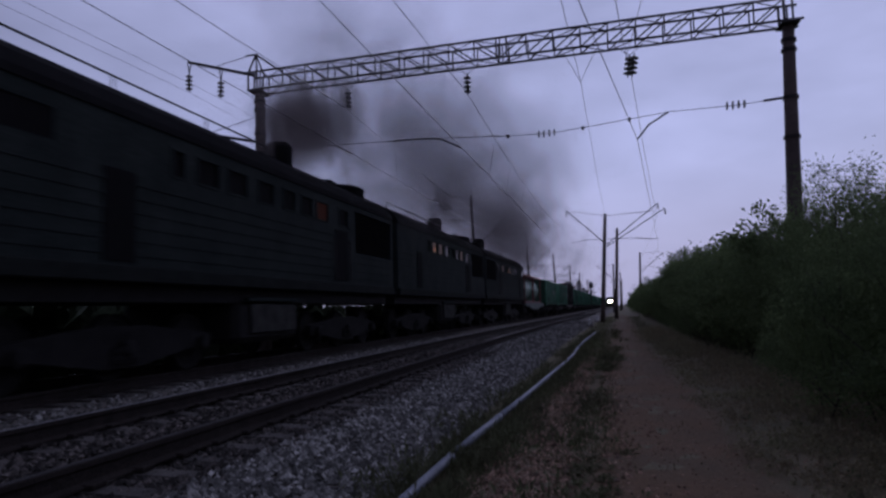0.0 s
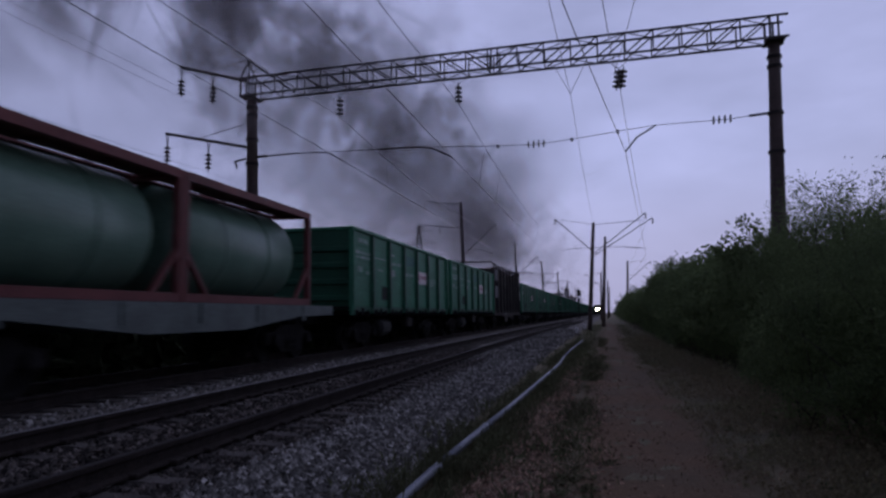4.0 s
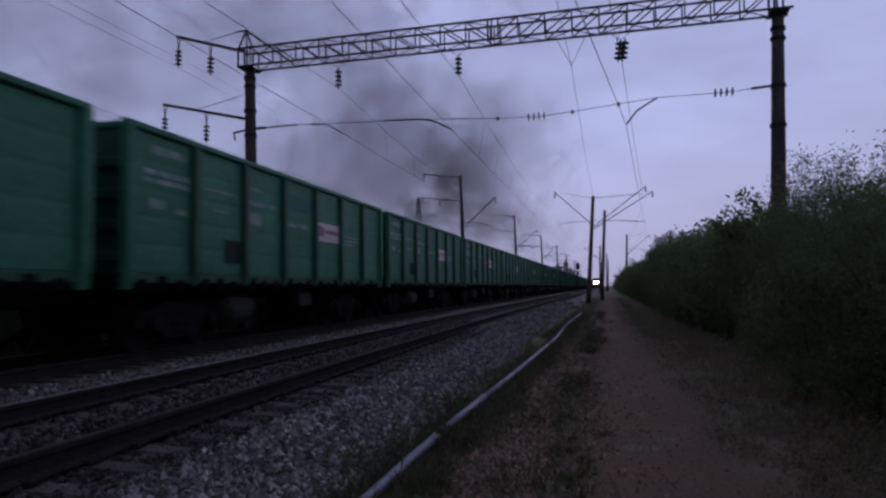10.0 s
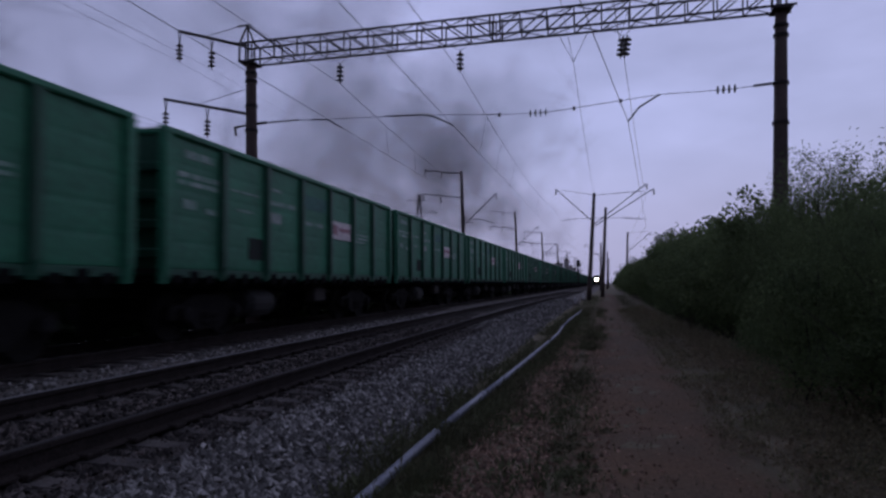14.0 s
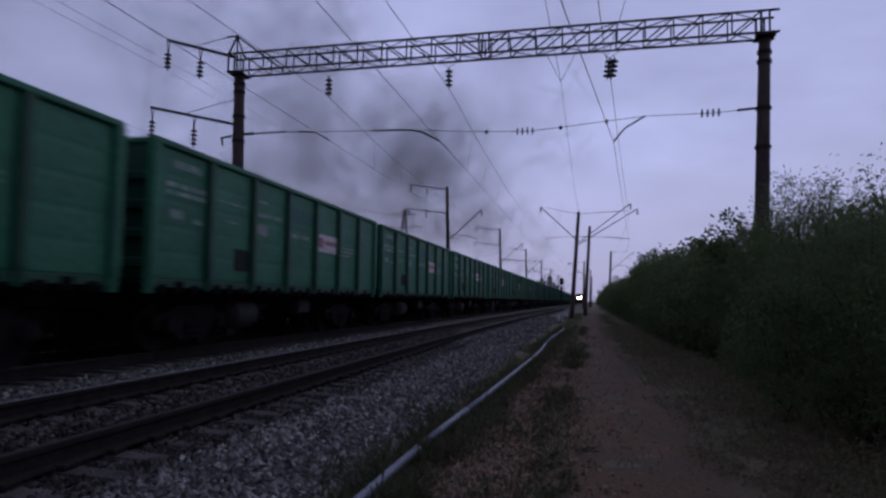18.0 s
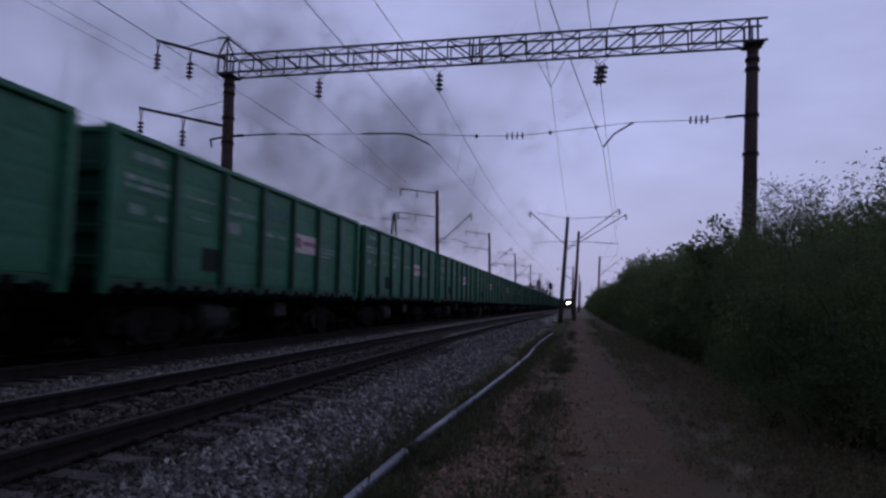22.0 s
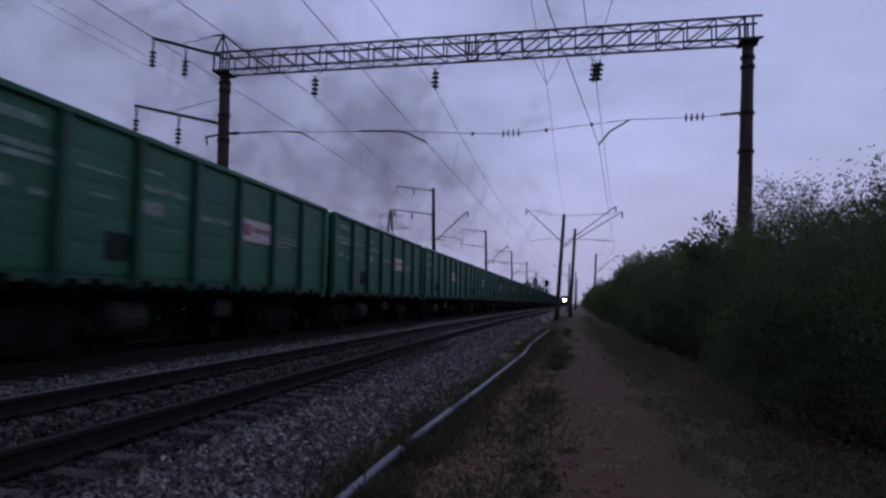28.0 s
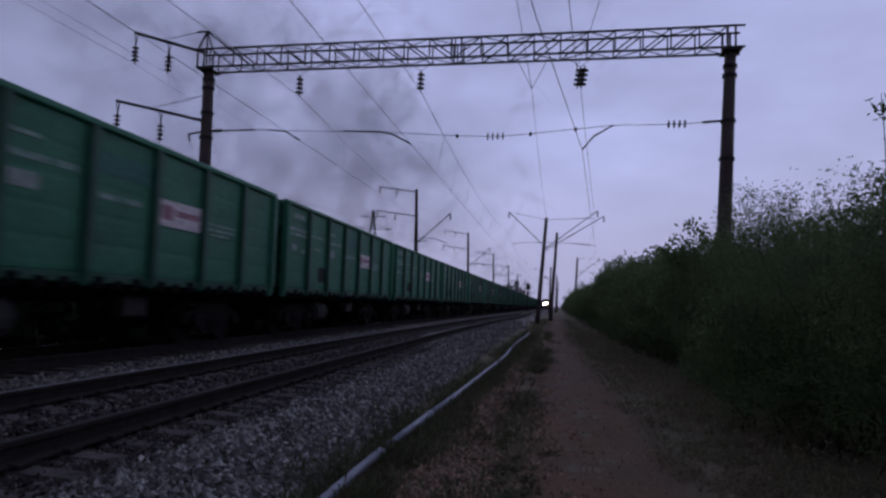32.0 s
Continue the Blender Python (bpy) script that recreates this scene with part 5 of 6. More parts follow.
M_FADED = mat("worn_stencil_paint", (0.32, 0.40, 0.37), 0.8, 0, 0.4, 4.0, 14, 0.1, (0.055, 0.21, 0.13))
M_STAIN = mat("dark_stain", (0.016, 0.020, 0.019), 0.9, 0, 0.5, 3.0, 12, 0.2, (0.014, 0.030, 0.023))
M_GREY = mat("grey_repaint", (0.05, 0.13, 0.125), 0.7, 0, 0.4, 3.0, 14, 0.1, (0.03, 0.16, 0.115))
M_DUSTY = mat("dust_covered_steel", (0.034, 0.034, 0.034), 0.9, 0, 0.5, 3.0, 22, 0.2)
M_SIGN = mat("pale_sign_plate", (0.72, 0.66, 0.67), 0.6, 0, 0.3, 3.0, 18, 0.1)
g_first, g_len = build_gondola("open_wagon", "green ribbed steel open freight wagon with faded markings")
MOVING.append((g_first, -0.15, g_len))
for k in range(1, 50):
    MOVING.append((copy_thing(g_first, pose(0, 0, 0)), 13.92 * k - 0.15, g_len))
for off in (-28.60, -42.53):
    MOVING.append((copy_thing(g_first, pose(0, 0, 0)), off, g_len))


# ---------------------------------------------------------------- timber wagon and its logs
def build_timber():
    th = tagged(empty("timber_wagon"), "dark timber wagon with steel stakes and grey end panels", "wagon")
    L = 13.75
    bm = bmesh.new()
    box(bm, -1.4, 1.4, 0, L, 1.12, 1.32, 0.02)
    part("deck", bm, M_UNDER, th)
    for s in (-1, 1):
        bm = bmesh.new()
        x0, x1 = sorted((s * 1.36, s * 1.47))
        v = []
        for y, lo in ((0.0, 0.98), (3.5, 0.98), (5.2, 0.80), (8.6, 0.80), (10.3, 0.98), (L, 0.98)):
            v.append([bm.verts.new(q) for q in ((x0, y, lo), (x1, y, lo), (x1, y, 1.33), (x0, y, 1.33))])
        for p, q in zip(v, v[1:]):
            for j in range(4):
                bm.faces.new((p[j], p[(j + 1) % 4], q[(j + 1) % 4], q[j]))
        bm.faces.new(v[0])
        bm.faces.new(v[-1])
        bmesh.ops.recalc_face_normals(bm, faces=bm.faces)
        part("side_sill", bm, M_RUST2, th)
        for k in range(8):
            y = 1.25 + 1.61 * k
            bm = bmesh.new()
            secs = [(1.15, 1.42, 1.60, 0.11), (4.2, 1.42, 1.57, 0.085), (4.42, 1.36, 1.52, 0.08), (4.68, 1.30, 1.36, 0.05)]
            v = []
            for z, xa, xb, w in secs:
                v.append([bm.verts.new(q) for q in ((s * xa, y - w, z), (s * xb, y - w, z), (s * xb, y + w, z), (s * xa, y + w, z))])
            for p, q in zip(v, v[1:]):
                for j in range(4):
                    bm.faces.new((p[j], p[(j + 1) % 4], q[(j + 1) % 4], q[j]))
            bm.faces.new(v[0])
            bm.faces.new(v[-1])
            bmesh.ops.recalc_face_normals(bm, faces=bm.faces)
            part("stake", bm, M_STAKE, th)
        for y0, y1 in ((0.12, 1.12), (L - 0.95, L - 0.1)):
            for za, zb in ((3.40, 4.14), (2.20, 3.02)):
                bm = bmesh.new()
                x0, x1 = sorted((s * 1.50, s * 1.55))
                box(bm, x0, x1, y0, y1, za, zb, 0.01)
                part("end_panel", bm, M_GREYP, th, "grey painted end panel")
            bm = bmesh.new()
            for y in (y0 + 0.04, y1 - 0.04):
                bar(bm, (s * 1.46, y, 1.3), (s * 1.46, y, 4.15), 0.09, 0.09)
            part("end_frame", bm, M_STAKE, th)
    for y in (0.06, L - 0.06):
        bm = bmesh.new()
        box(bm, -1.46, 1.46, y - 0.05, y + 0.05, 1.3, 4.1)
        part("bulkhead", bm, M_STAKE, th)
        bm = bmesh.new()
        tube(bm, [(-1.45, y, 4.1), (-1.45, y, 4.55), (-1.3, y, 4.7), (1.3, y, 4.7), (1.45, y, 4.55), (1.45, y, 4.1)], 0.05, 8)
        part("hoop", bm, M_STAKE, th)
    bm = bmesh.new()
    box(bm, 1.46, 1.50, 4.55, 5.55, 0.98, 1.2, 0.01)
    part("data_plate", bm, M_PLATE, th, "worn pale plate on the sill")
    bm = bmesh.new()
    box(bm, 0.7, 1.3, 6.0, 7.6, 0.45, 0.8, 0.05)
    part("brake_gear", bm, M_STEEL, th)
    bogie(th, 2.3)
    bogie(th, L - 2.3)
    couplers(th, 0, L)
    # the logs
    load = tagged(empty("log_stack"), "stacked brown bark-covered logs between the stakes", "logs")
    g = random.Random(6)
    for y0, y1 in ((0.30, 6.7), (6.85, L - 0.25)):
        z = 1.34
        row = 0
        while z < 4.15:
            r = g.uniform(0.062, 0.115)
            for j, x in enumerate((1.26, 0.95, 0.62, 0.30, -0.04, -0.38, -0.7, -1.0, -1.26)):
                if 0 < j < 8 and z < 3.75:
                    continue
                rr = r * g.uniform(0.85, 1.12)
                bm = bmesh.new()
                a = y0 + g.uniform(0, 0.12)
                b = y1 - g.uniform(0, 0.15)
                tube(bm, [(x + g.uniform(-0.02, 0.02), a + (b - a) * k / 3, z + r + g.uniform(-0.012, 0.012)) for k in range(4)], rr * 1.08, 8, rr * 0.9)
                part("log", bm, M_LOGEND, load, smooth=True)
            z += 2 * r * 0.93
        bm = bmesh.new()
        box(bm, -1.05, 1.05, y0 + 0.2, y1 - 0.2, 1.33, 3.75)
        part("inner_logs", bm, M_LOGEND, load)
    return th, load, L


M_RUST2 = mat("dark_brown_sill_paint", (0.026, 0.020, 0.020), 0.8, 0, 0.4, 2, 40, 0.3)
M_STAKE = mat("grimy_stake_steel", (0.036, 0.036, 0.036), 0.75, 0.1, 0.4, 3, 40, 0.3)
M_PLATE = mat("worn_plate_paint", (0.15, 0.16, 0.16), 0.8, 0, 0.5, 4.0, 25, 0.2, (0.05, 0.05, 0.05))
M_GREYP = mat("grey_panel_paint", (0.155, 0.165, 0.178), 0.7, 0, 0.4, 2, 30, 0.2)
t_wagon, t_logs, t_len = build_timber()
MOVING += [(t_wagon, -14.60, t_len), (t_logs, -14.60, t_len)]


# ---------------------------------------------------------------- flat wagon with two tank containers
def build_flatcar():
    th = tagged(empty("flat_wagon"), "grey-green container flat wagon with a fishbelly sill", "wagon")
    L = 13.2
    bm = bmesh.new()
    box(bm, -1.35, 1.35, 0, L, 1.16, 1.30, 0.02)
    part("deck", bm, M_UNDER, th)
    for s in (-1, 1):
        bm = bmesh.new()
        x0, x1 = sorted((s * 1.34, s * 1.45))
        v = []
        for y, lo in ((0.0, 1.12), (2.2, 1.08), (5.0, 0.82), (8.2, 0.82), (11.0, 1.08), (L, 1.12)):
            v.append([bm.verts.new(q) for q in ((x0, y, lo), (x1, y, lo), (x1, y, 1.36), (x0, y, 1.36))])
        for p, q in zip(v, v[1:]):
            for j in range(4):
                bm.faces.new((p[j], p[(j + 1) % 4], q[(j + 1) % 4], q[j]))
        bm.faces.new(v[0])
        bm.faces.new(v[-1])
        bmesh.ops.recalc_face_normals(bm, faces=bm.faces)
        part("side_sill", bm, M_FLAT, th)
        for y in (2.0, 4.4, 6.6, 8.8, 11.2):
            bm = bmesh.new()
            box(bm, *sorted((s * 1.44, s * 1.49)), y - 0.06, y + 0.06, 0.98, 1.34)
            part("bracket", bm, M_FLAT, th)
    bogie(th, 2.0)
    bogie(th, L - 2.0)
    couplers(th, 0, L)
    return th, L


def build_tank():
    th = tagged(empty("tank_container"), "pale green cylindrical tank in a dull red container frame", "tank container", group="tank containers")
    L, w, z0, z1 = 5.72, 1.27, 0.0, 2.42
    bm = bmesh.new()
    cz, r = 1.22, 1.13
    lathe(bm, [(0.15, 0.22), (0.6, 0.26), (0.92, 0.38), (r, 0.62), (r, L - 0.62), (0.92, L - 0.38), (0.6, L - 0.26), (0.15, L - 0.22)], 28, "y", (0, 0, cz))
    part("tank", bm, M_TANK, th, smooth=True)
    for y in (1.9, L - 1.9):
        bm = bmesh.new()
        lathe(bm, [(r + 0.002, y - 0.05), (r + 0.018, y - 0.05), (r + 0.018, y + 0.05), (r + 0.002, y + 0.05)], 28, "y", (0, 0, cz))
        part("strap", bm, M_TANK, th)
    for y in (0.06, L - 0.06):
        for x in (-w, w):
            bm = bmesh.new()
            box(bm, x - 0.07, x + 0.07, y - 0.07, y + 0.07, z0, z1, 0.01)
            part("corner_post", bm, M_REDFRAME, th)
        for z in (0.07, z1 - 0.07):
            bm = bmesh.new()
            box(bm, -w, w, y - 0.05, y + 0.05, z - 0.06, z + 0.06)
            part("end_rail", bm, M_REDFRAME, th)
    for x in (-w, w):
        for z in (0.09, z1 - 0.07):
            bm = bmesh.new()
            box(bm, x - 0.06, x + 0.06, 0.1, L - 0.1, z - 0.08, z + 0.08)
            part("side_rail", bm, M_REDFRAME, th)
        for a, b in ((0.1, 0.85), (L - 0.1, L - 0.85)):
            bm = bmesh.new()
            bar(bm, (x, a, 0.95), (x, b, 0.12), 0.09, 0.09)
            part("brace", bm, M_REDFRAME, th)
    bm = bmesh.new()
    lathe(bm, [(0.26, 0), (0.26, 0.12), (0.3, 0.12), (0.3, 0.17)], 14, "z", (0, L / 2, cz + r - 0.03))
    part("manhole", bm, M_STEEL, th)
    for x0, x1 in ((-1.2, -0.42), (-0.28, 0.28), (0.42, 1.2)):
        bm = bmesh.new()
        box(bm, x0, x1, 0.12, L - 0.12, z1 - 0.055, z1 - 0.02)
        for y in (1.4, L / 2, L - 1.4):
            box(bm, x0, x1, y - 0.03, y + 0.03, z1 - 0.09, z1 - 0.055)
        part("walkway", bm, M_REDFRAME, th, "dull red sheet walkway over the tank")
    return th, L


flat, f_len = build_flatcar()
MOVING.append((flat, -57.0, f_len))
tank_a, tank_len = build_tank()
tank_b = copy_thing(tank_a, pose(0, 0, 0))
TANKS = [(tank_a, -56.6, tank_len), (tank_b, -50.82, tank_len)]


# ---------------------------------------------------------------- diesel locomotive sections
def build_loco(name, label, cab, lit, unlit=()):
    """One section; its cab end at y = 0, its cooling end at y = 16.35."""
    th = tagged(empty(name), label, "locomotive", group="diesel locomotive sections")
    L, hw, z0, z1 = 16.35, 1.50, 1.80, 4.08
    WIN = [(4.02, 4.4), (4.75, 5.5), (5.8, 6.55), (7.0, 7.7), (8.15, 8.75), (9.1, 9.75), (10.0, 10.75), (11.5, 12.15)]
    # walls with real openings: strips below, above and between the windows
    for s in (-1, 1):
        bm = bmesh.new()
        x0, x1 = sorted((s * (hw - 0.06), s * hw))
        y_start = 0.3 if cab else 0.0
        box(bm, x0, x1, y_start, L, z0, 2.72)
        box(bm, x0, x1, y_start, 12.75, 2.72, 3.40)
        box(bm, x0, x1, y_start, 12.75, 3.84, z1)
        box(bm, x0, x1, 12.75, L, 3.93, z1)
        ys = [(1.45 if cab else y_start)] + [v for w in WIN for v in w] + [12.75]
        for a, b in zip(ys[::2], ys[1::2]):
            box(bm, x0, x1, a, b, 3.40, 3.84)
        if cab:
            box(bm, x0, x1, 0.3, 0.42, 3.40, 3.84)
        box(bm, x0, x1, L - 0.18, L, 2.72, 3.93)
        box(bm, x0, x1, 12.6, 12.78, 2.72, 3.93)
        part("side_wall", bm, M_LOCO, th)
        for k in range(6):
            z = 1.98 + 0.22 * k
            bm = bmesh.new()
            x0, x1 = sorted((s * hw, s * (hw + 0.018)))
            box(bm, x0, x1, y_start + 0.05, 12.5 if z > 2.7 else L - 0.1, z - 0.02, z + 0.02)
            part("rib", bm, M_LOCO, th)
        for k, (a, b) in enumerate(WIN):
            bm = bmesh.new()
            box(bm, *sorted((s * (hw - 0.05), s * (hw - 0.03))), a, b, 3.40, 3.84)
            dark = k in (4, 0) or k in unlit
            w = part("window_pane", bm, M_BLACK if dark else ((M_EMBER if unlit else M_LIT) if k in lit else M_PANE), th, "dark open window" if dark else ("dimly lit engine room window" if k in lit else "dusty window pane, coloured pale for the sky behind it"))
            bm = bmesh.new()
            for q in (a, b):
                box(bm, *sorted((s * hw, s * (hw + 0.02))), q - 0.03, q + 0.03, 3.37, 3.87)
            for q in (3.38, 3.86):
                box(bm, *sorted((s * hw, s * (hw + 0.018))), a, b, q - 0.02, q + 0.02)
            part("window_frame", bm, M_LOCO, w)
            if k == lit[0] and not unlit:
                bm = bmesh.new()
                lathe(bm, [(0.02, 0.0), (0.06, 0.004), (0.075, 0.010), (0.03, 0.016)], 14, "x", (s * (hw - 0.03) - (0.016 if s < 0 else 0), a + 0.62 * (b - a), 3.54))
                part("work_lamp", bm, M_CAB, w, "orange work lamp behind the glass")
        # cooling grille with its shutters
        bm = bmesh.new()
        box(bm, *sorted((s * (hw - 0.16), s * (hw - 0.13))), 12.78, L - 0.18, 2.72, 3.93)
        gr = part("cooling_grille", bm, M_BLACK, th, "black louvred radiator grille")
        first = None
        for k in range(14):
            z = 2.78 + 0.083 * k
            if first is None:
                bm = bmesh.new()
                box(bm, *sorted((s * (hw - 0.12), s * (hw - 0.04))), 12.80, L - 0.2, -0.012, 0.012)
                first = part("louvre", bm, M_BLACK, gr)
                first.matrix_basis = pose(0, 0, z)
            else:
                share("louvre", first, gr, pose(0, 0, z))
        # door
        bm = bmesh.new()
        box(bm, *sorted((s * (hw + 0.002), s * (hw + 0.024))), 11.25, 12.1, 1.86, 3.25, 0.004)
        d = part("side_door", bm, M_BLACK, th, "dark recessed side door")
        for y in (11.15, 12.22):
            bm = bmesh.new()
            tube(bm, [(s * (hw + 0.0), y, 1.9), (s * (hw + 0.05), y, 1.93), (s * (hw + 0.05), y, 2.97), (s * (hw + 0.0), y, 3.0)], 0.018, 6)
            part("handrail", bm, M_STEEL, d)
        bm = bmesh.new()
        box(bm, *sorted((s * (hw + 0.002), s * (hw + 0.024))), 2.4, 3.1, 1.86, 3.25, 0.004)
        part("side_door", bm, M_BLACK, th, "dark recessed side door")
        bm = bmesh.new()
        box(bm, *sorted((s * (hw - 0.1), s * (hw + 0.05))), 0.1, L, 1.55, 1.80, 0.02)
        part("side_sill", bm, M_LOCO2, th)
        # round end to the section
        bm = bmesh.new()
        lathe(bm, [(0.02, 0.0), (0.24, 0.0), (0.24, 0.02), (0.02, 0.03)], 16, "x", (s * hw, 12.35, 3.58))
        part("round_cover", bm, M_LOCO, th)
    for y in ((L - 0.06,) if cab else (0.0, L - 0.06)):
        bm = bmesh.new()
        box(bm, -hw + 0.06, hw - 0.06, y, y + 0.06, 1.6, z1)
        part("end_wall", bm, M_LOCO, th)
    # roof
    arc = [(1.53, 4.08), (1.50, 4.22), (1.36, 4.45), (1.08, 4.66), (0.7, 4.80), (0.3, 4.86), (0, 4.87)]
    arc = arc + [(-x, z) for x, z in arc[-2::-1]]
    bm = bmesh.new()
    ya, yb = (0.2 if cab else 0.0), L
    A = [bm.verts.new((x, ya, z)) for x, z in arc]
    B = [bm.verts.new((x, yb, z)) for x, z in arc]
    for k in range(len(arc) - 1):
        bm.faces.new((A[k], A[k + 1], B[k + 1], B[k]))
    bm.faces.new(A[::-1])
    bm.faces.new(B)
    bmesh.ops.recalc_face_normals(bm, faces=bm.faces)
    part("roof", bm, M_ROOF, th)
    # things on the roof
    bm = bmesh.new()
    lathe(bm, [(0.46, 0.0), (0.40, 0.20), (0.38, 0.74), (0.30, 0.86)], 14, "z", (0, 10.9, 4.78))
    part("exhaust_chimney", bm, M_ROOF, th, "sooty exhaust stack")
    for y, w, l, h in ((3.4, 0.55, 1.6, 0.10), (6.2, 0.5, 1.2, 0.08), (9.2, 0.6, 0.8, 0.12), (13.1, 0.7, 0.5, 0.14)):
        bm = bmesh.new()
        box(bm, -w, w, y - l / 2, y + l / 2, 4.62, 4.84 + h, 0.06)
        part("roof_hatch", bm, M_ROOF, th)
    bm = bmesh.new()
    lathe(bm, [(1.05, 0.0), (1.08, 0.22), (0.98, 0.30), (0.9, 0.2)], 20, "z", (0, 14.6, 4.70))
    part("fan_housing", bm, M_ROOF, th)
    bm = bmesh.new()
    for s in (-1, 1):
        tube(bm, [(s * 0.9, 0.6, 4.95), (s * 0.9, 8.6, 4.95)], 0.02, 5)
        for y in (0.7, 3.3, 6.0, 8.5):
            tube(bm, [(s * 0.9, y, 4.7), (s * 0.9, y, 4.95)], 0.016, 5)
    part("roof_handrail", bm, M_STEEL, th)
    bm = bmesh.new()
    box(bm, -1.3, 1.3, 0.2, L - 0.2, 1.25, 1.62)
    part("underframe", bm, M_UNDER, th)
    bm = bmesh.new()
    box(bm, -1.35, 1.35, 6.4, 9.2, 0.42, 1.30, 0.12)
    ft = part("fuel_tank", bm, M_UNDER, th)
    for s in (-1, 1):
        bm = bmesh.new()
        box(bm, *sorted((s * 1.36, s * 1.47)), 6.7, 9.1, 1.28, 1.36, 0.01)
        part("battery_box_lid", bm, M_LOCO, ft, "dull box lid under the sill")
        bm = bmesh.new()
        box(bm, *sorted((s * 1.36, s * 1.42)), 6.9, 9.0, 0.62, 1.22, 0.02)
        part("battery_box_cover", bm, M_COVER, ft, "scuffed grey cover on the fuel tank")
    # engine room behind the windows
    bm = bmesh.new()
    box(bm, -1.0, 1.0, 2.0, 12.4, 1.8, 3.9)
    part("engine_block", bm, M_ROOF, th)
    if cab:
        bm = bmesh.new()
        v = []
        for y, w, zt in ((-0.05, 1.34, 3.1), (0.05, 1.42, 3.4), (0.30, 1.5, 4.08)):
            v.append([bm.verts.new(q) for q in ((-w, y, 1.6), (w, y, 1.6), (w, y, zt), (-w, y, zt))])
        for p, q in zip(v, v[1:]):
            for j in range(4):
                bm.faces.new((p[j], p[(j + 1) % 4], q[(j + 1) % 4], q[j]))
        bm.faces.new(v[0])
        bmesh.ops.recalc_face_normals(bm, faces=bm.faces)
        part("cab_front", bm, M_LOCO, th)
        for s in (-1, 1):
            bm = bmesh.new()
            box(bm, *sorted((s * (hw - 0.04), s * (hw - 0.02))), 0.42, 1.45, 3.40, 3.84)
            part("cab_side_window", bm, M_BLACK if unlit else M_PANE, th, "dark cab side window" if unlit else "pale cab side window")
            bm = bmesh.new()
            x0, x1 = sorted((s * 0.08, s * 1.2))
            vv = [bm.verts.new(q) for q in ((x0, 0.045, 3.42), (x1, 0.045, 3.42), (x1, 0.215, 3.92), (x0, 0.215, 3.92))]
            ww = [bm.verts.new((p.co.x, p.co.y - 0.03, p.co.z)) for p in vv]
            bm.faces.new(vv)
            bm.faces.new(ww[::-1])
            for j in range(4):
                bm.faces.new((vv[j], vv[(j + 1) % 4], ww[(j + 1) % 4], ww[j]))
            bmesh.ops.recalc_face_normals(bm, faces=bm.faces)
            part("windscreen", bm, M_WINDOW, th)
            bm = bmesh.new()
            tube(bm, [(s * 1.56, 0.35, 3.3), (s * 1.62, 0.2, 3.3), (s * 1.62, 0.2, 3.75)], 0.03, 6)
            part("mirror", bm, M_BLACK, th)
        bm = bmesh.new()
        box(bm, -1.5, 1.5, -0.12, 0.28, 4.0, 4.12, 0.03)
        part("visor", bm, M_ROOF, th)
        bm = bmesh.new()
        box(bm, -1.4, 1.4, -0.25, 0.1, 0.35, 1.6, 0.05)
        part("snowplough", bm, M_UNDER, th)
    bogie(th, 3.4, "bogie", 3, 2.1, 0.525)
    bogie(th, L - 3.4, "bogie", 3, 2.1, 0.525)
    couplers(th, -0.1, L + 0.05)
    return th, L


M_COVER = mat("scuffed_grey_cover", (0.055, 0.055, 0.052), 0.9, 0, 0.5, 3, 30, 0.3, (0.02, 0.02, 0.02), spec=0.06)
M_LOCO2 = mat("scuffed_loco_sill", (0.018, 0.021, 0.020), 0.9, 0, 0.4, 2, 30, 0.2, spec=0.06)
M_EMBER = glow("reddish_cab_light", (0.045, 0.016, 0.012), 0.1)
M_LIT = glow("dim_engine_room_light", (0.23, 0.175, 0.155), 0.045)
lead, l_len = build_loco("diesel_locomotive", "weathered dark green diesel locomotive section with a smoking stack", True, (6,), (1, 2, 3, 5, 7))
mid, _ = build_loco("diesel_locomotive", "weathered dark green cabless diesel locomotive section", False, (1, 2, 6))
tail, _ = build_loco("diesel_locomotive", "weathered dark green diesel locomotive section with its cab at the rear", True, (3, 6))


def motions():
    for th, off, length in MOVING:
        walk(th, course(off, length))
    for th, off, length in TANKS:
        walk(th, course(off, length, 0.0, 1.362))
    walk(lead, course(-108.25, l_len))
    walk(mid, course(-91.3, l_len))
    turned = []
    for t, m in course(-74.45, l_len):
        turned.append((t, m @ pose(0, l_len, 0, 0, 0, 180)))
    walk(tail, turned)
    smoke_motions()


# ---------------------------------------------------------------- smoke: drifting rigid clouds of soot flakes
scene.cycles.transparent_max_bounces = 256


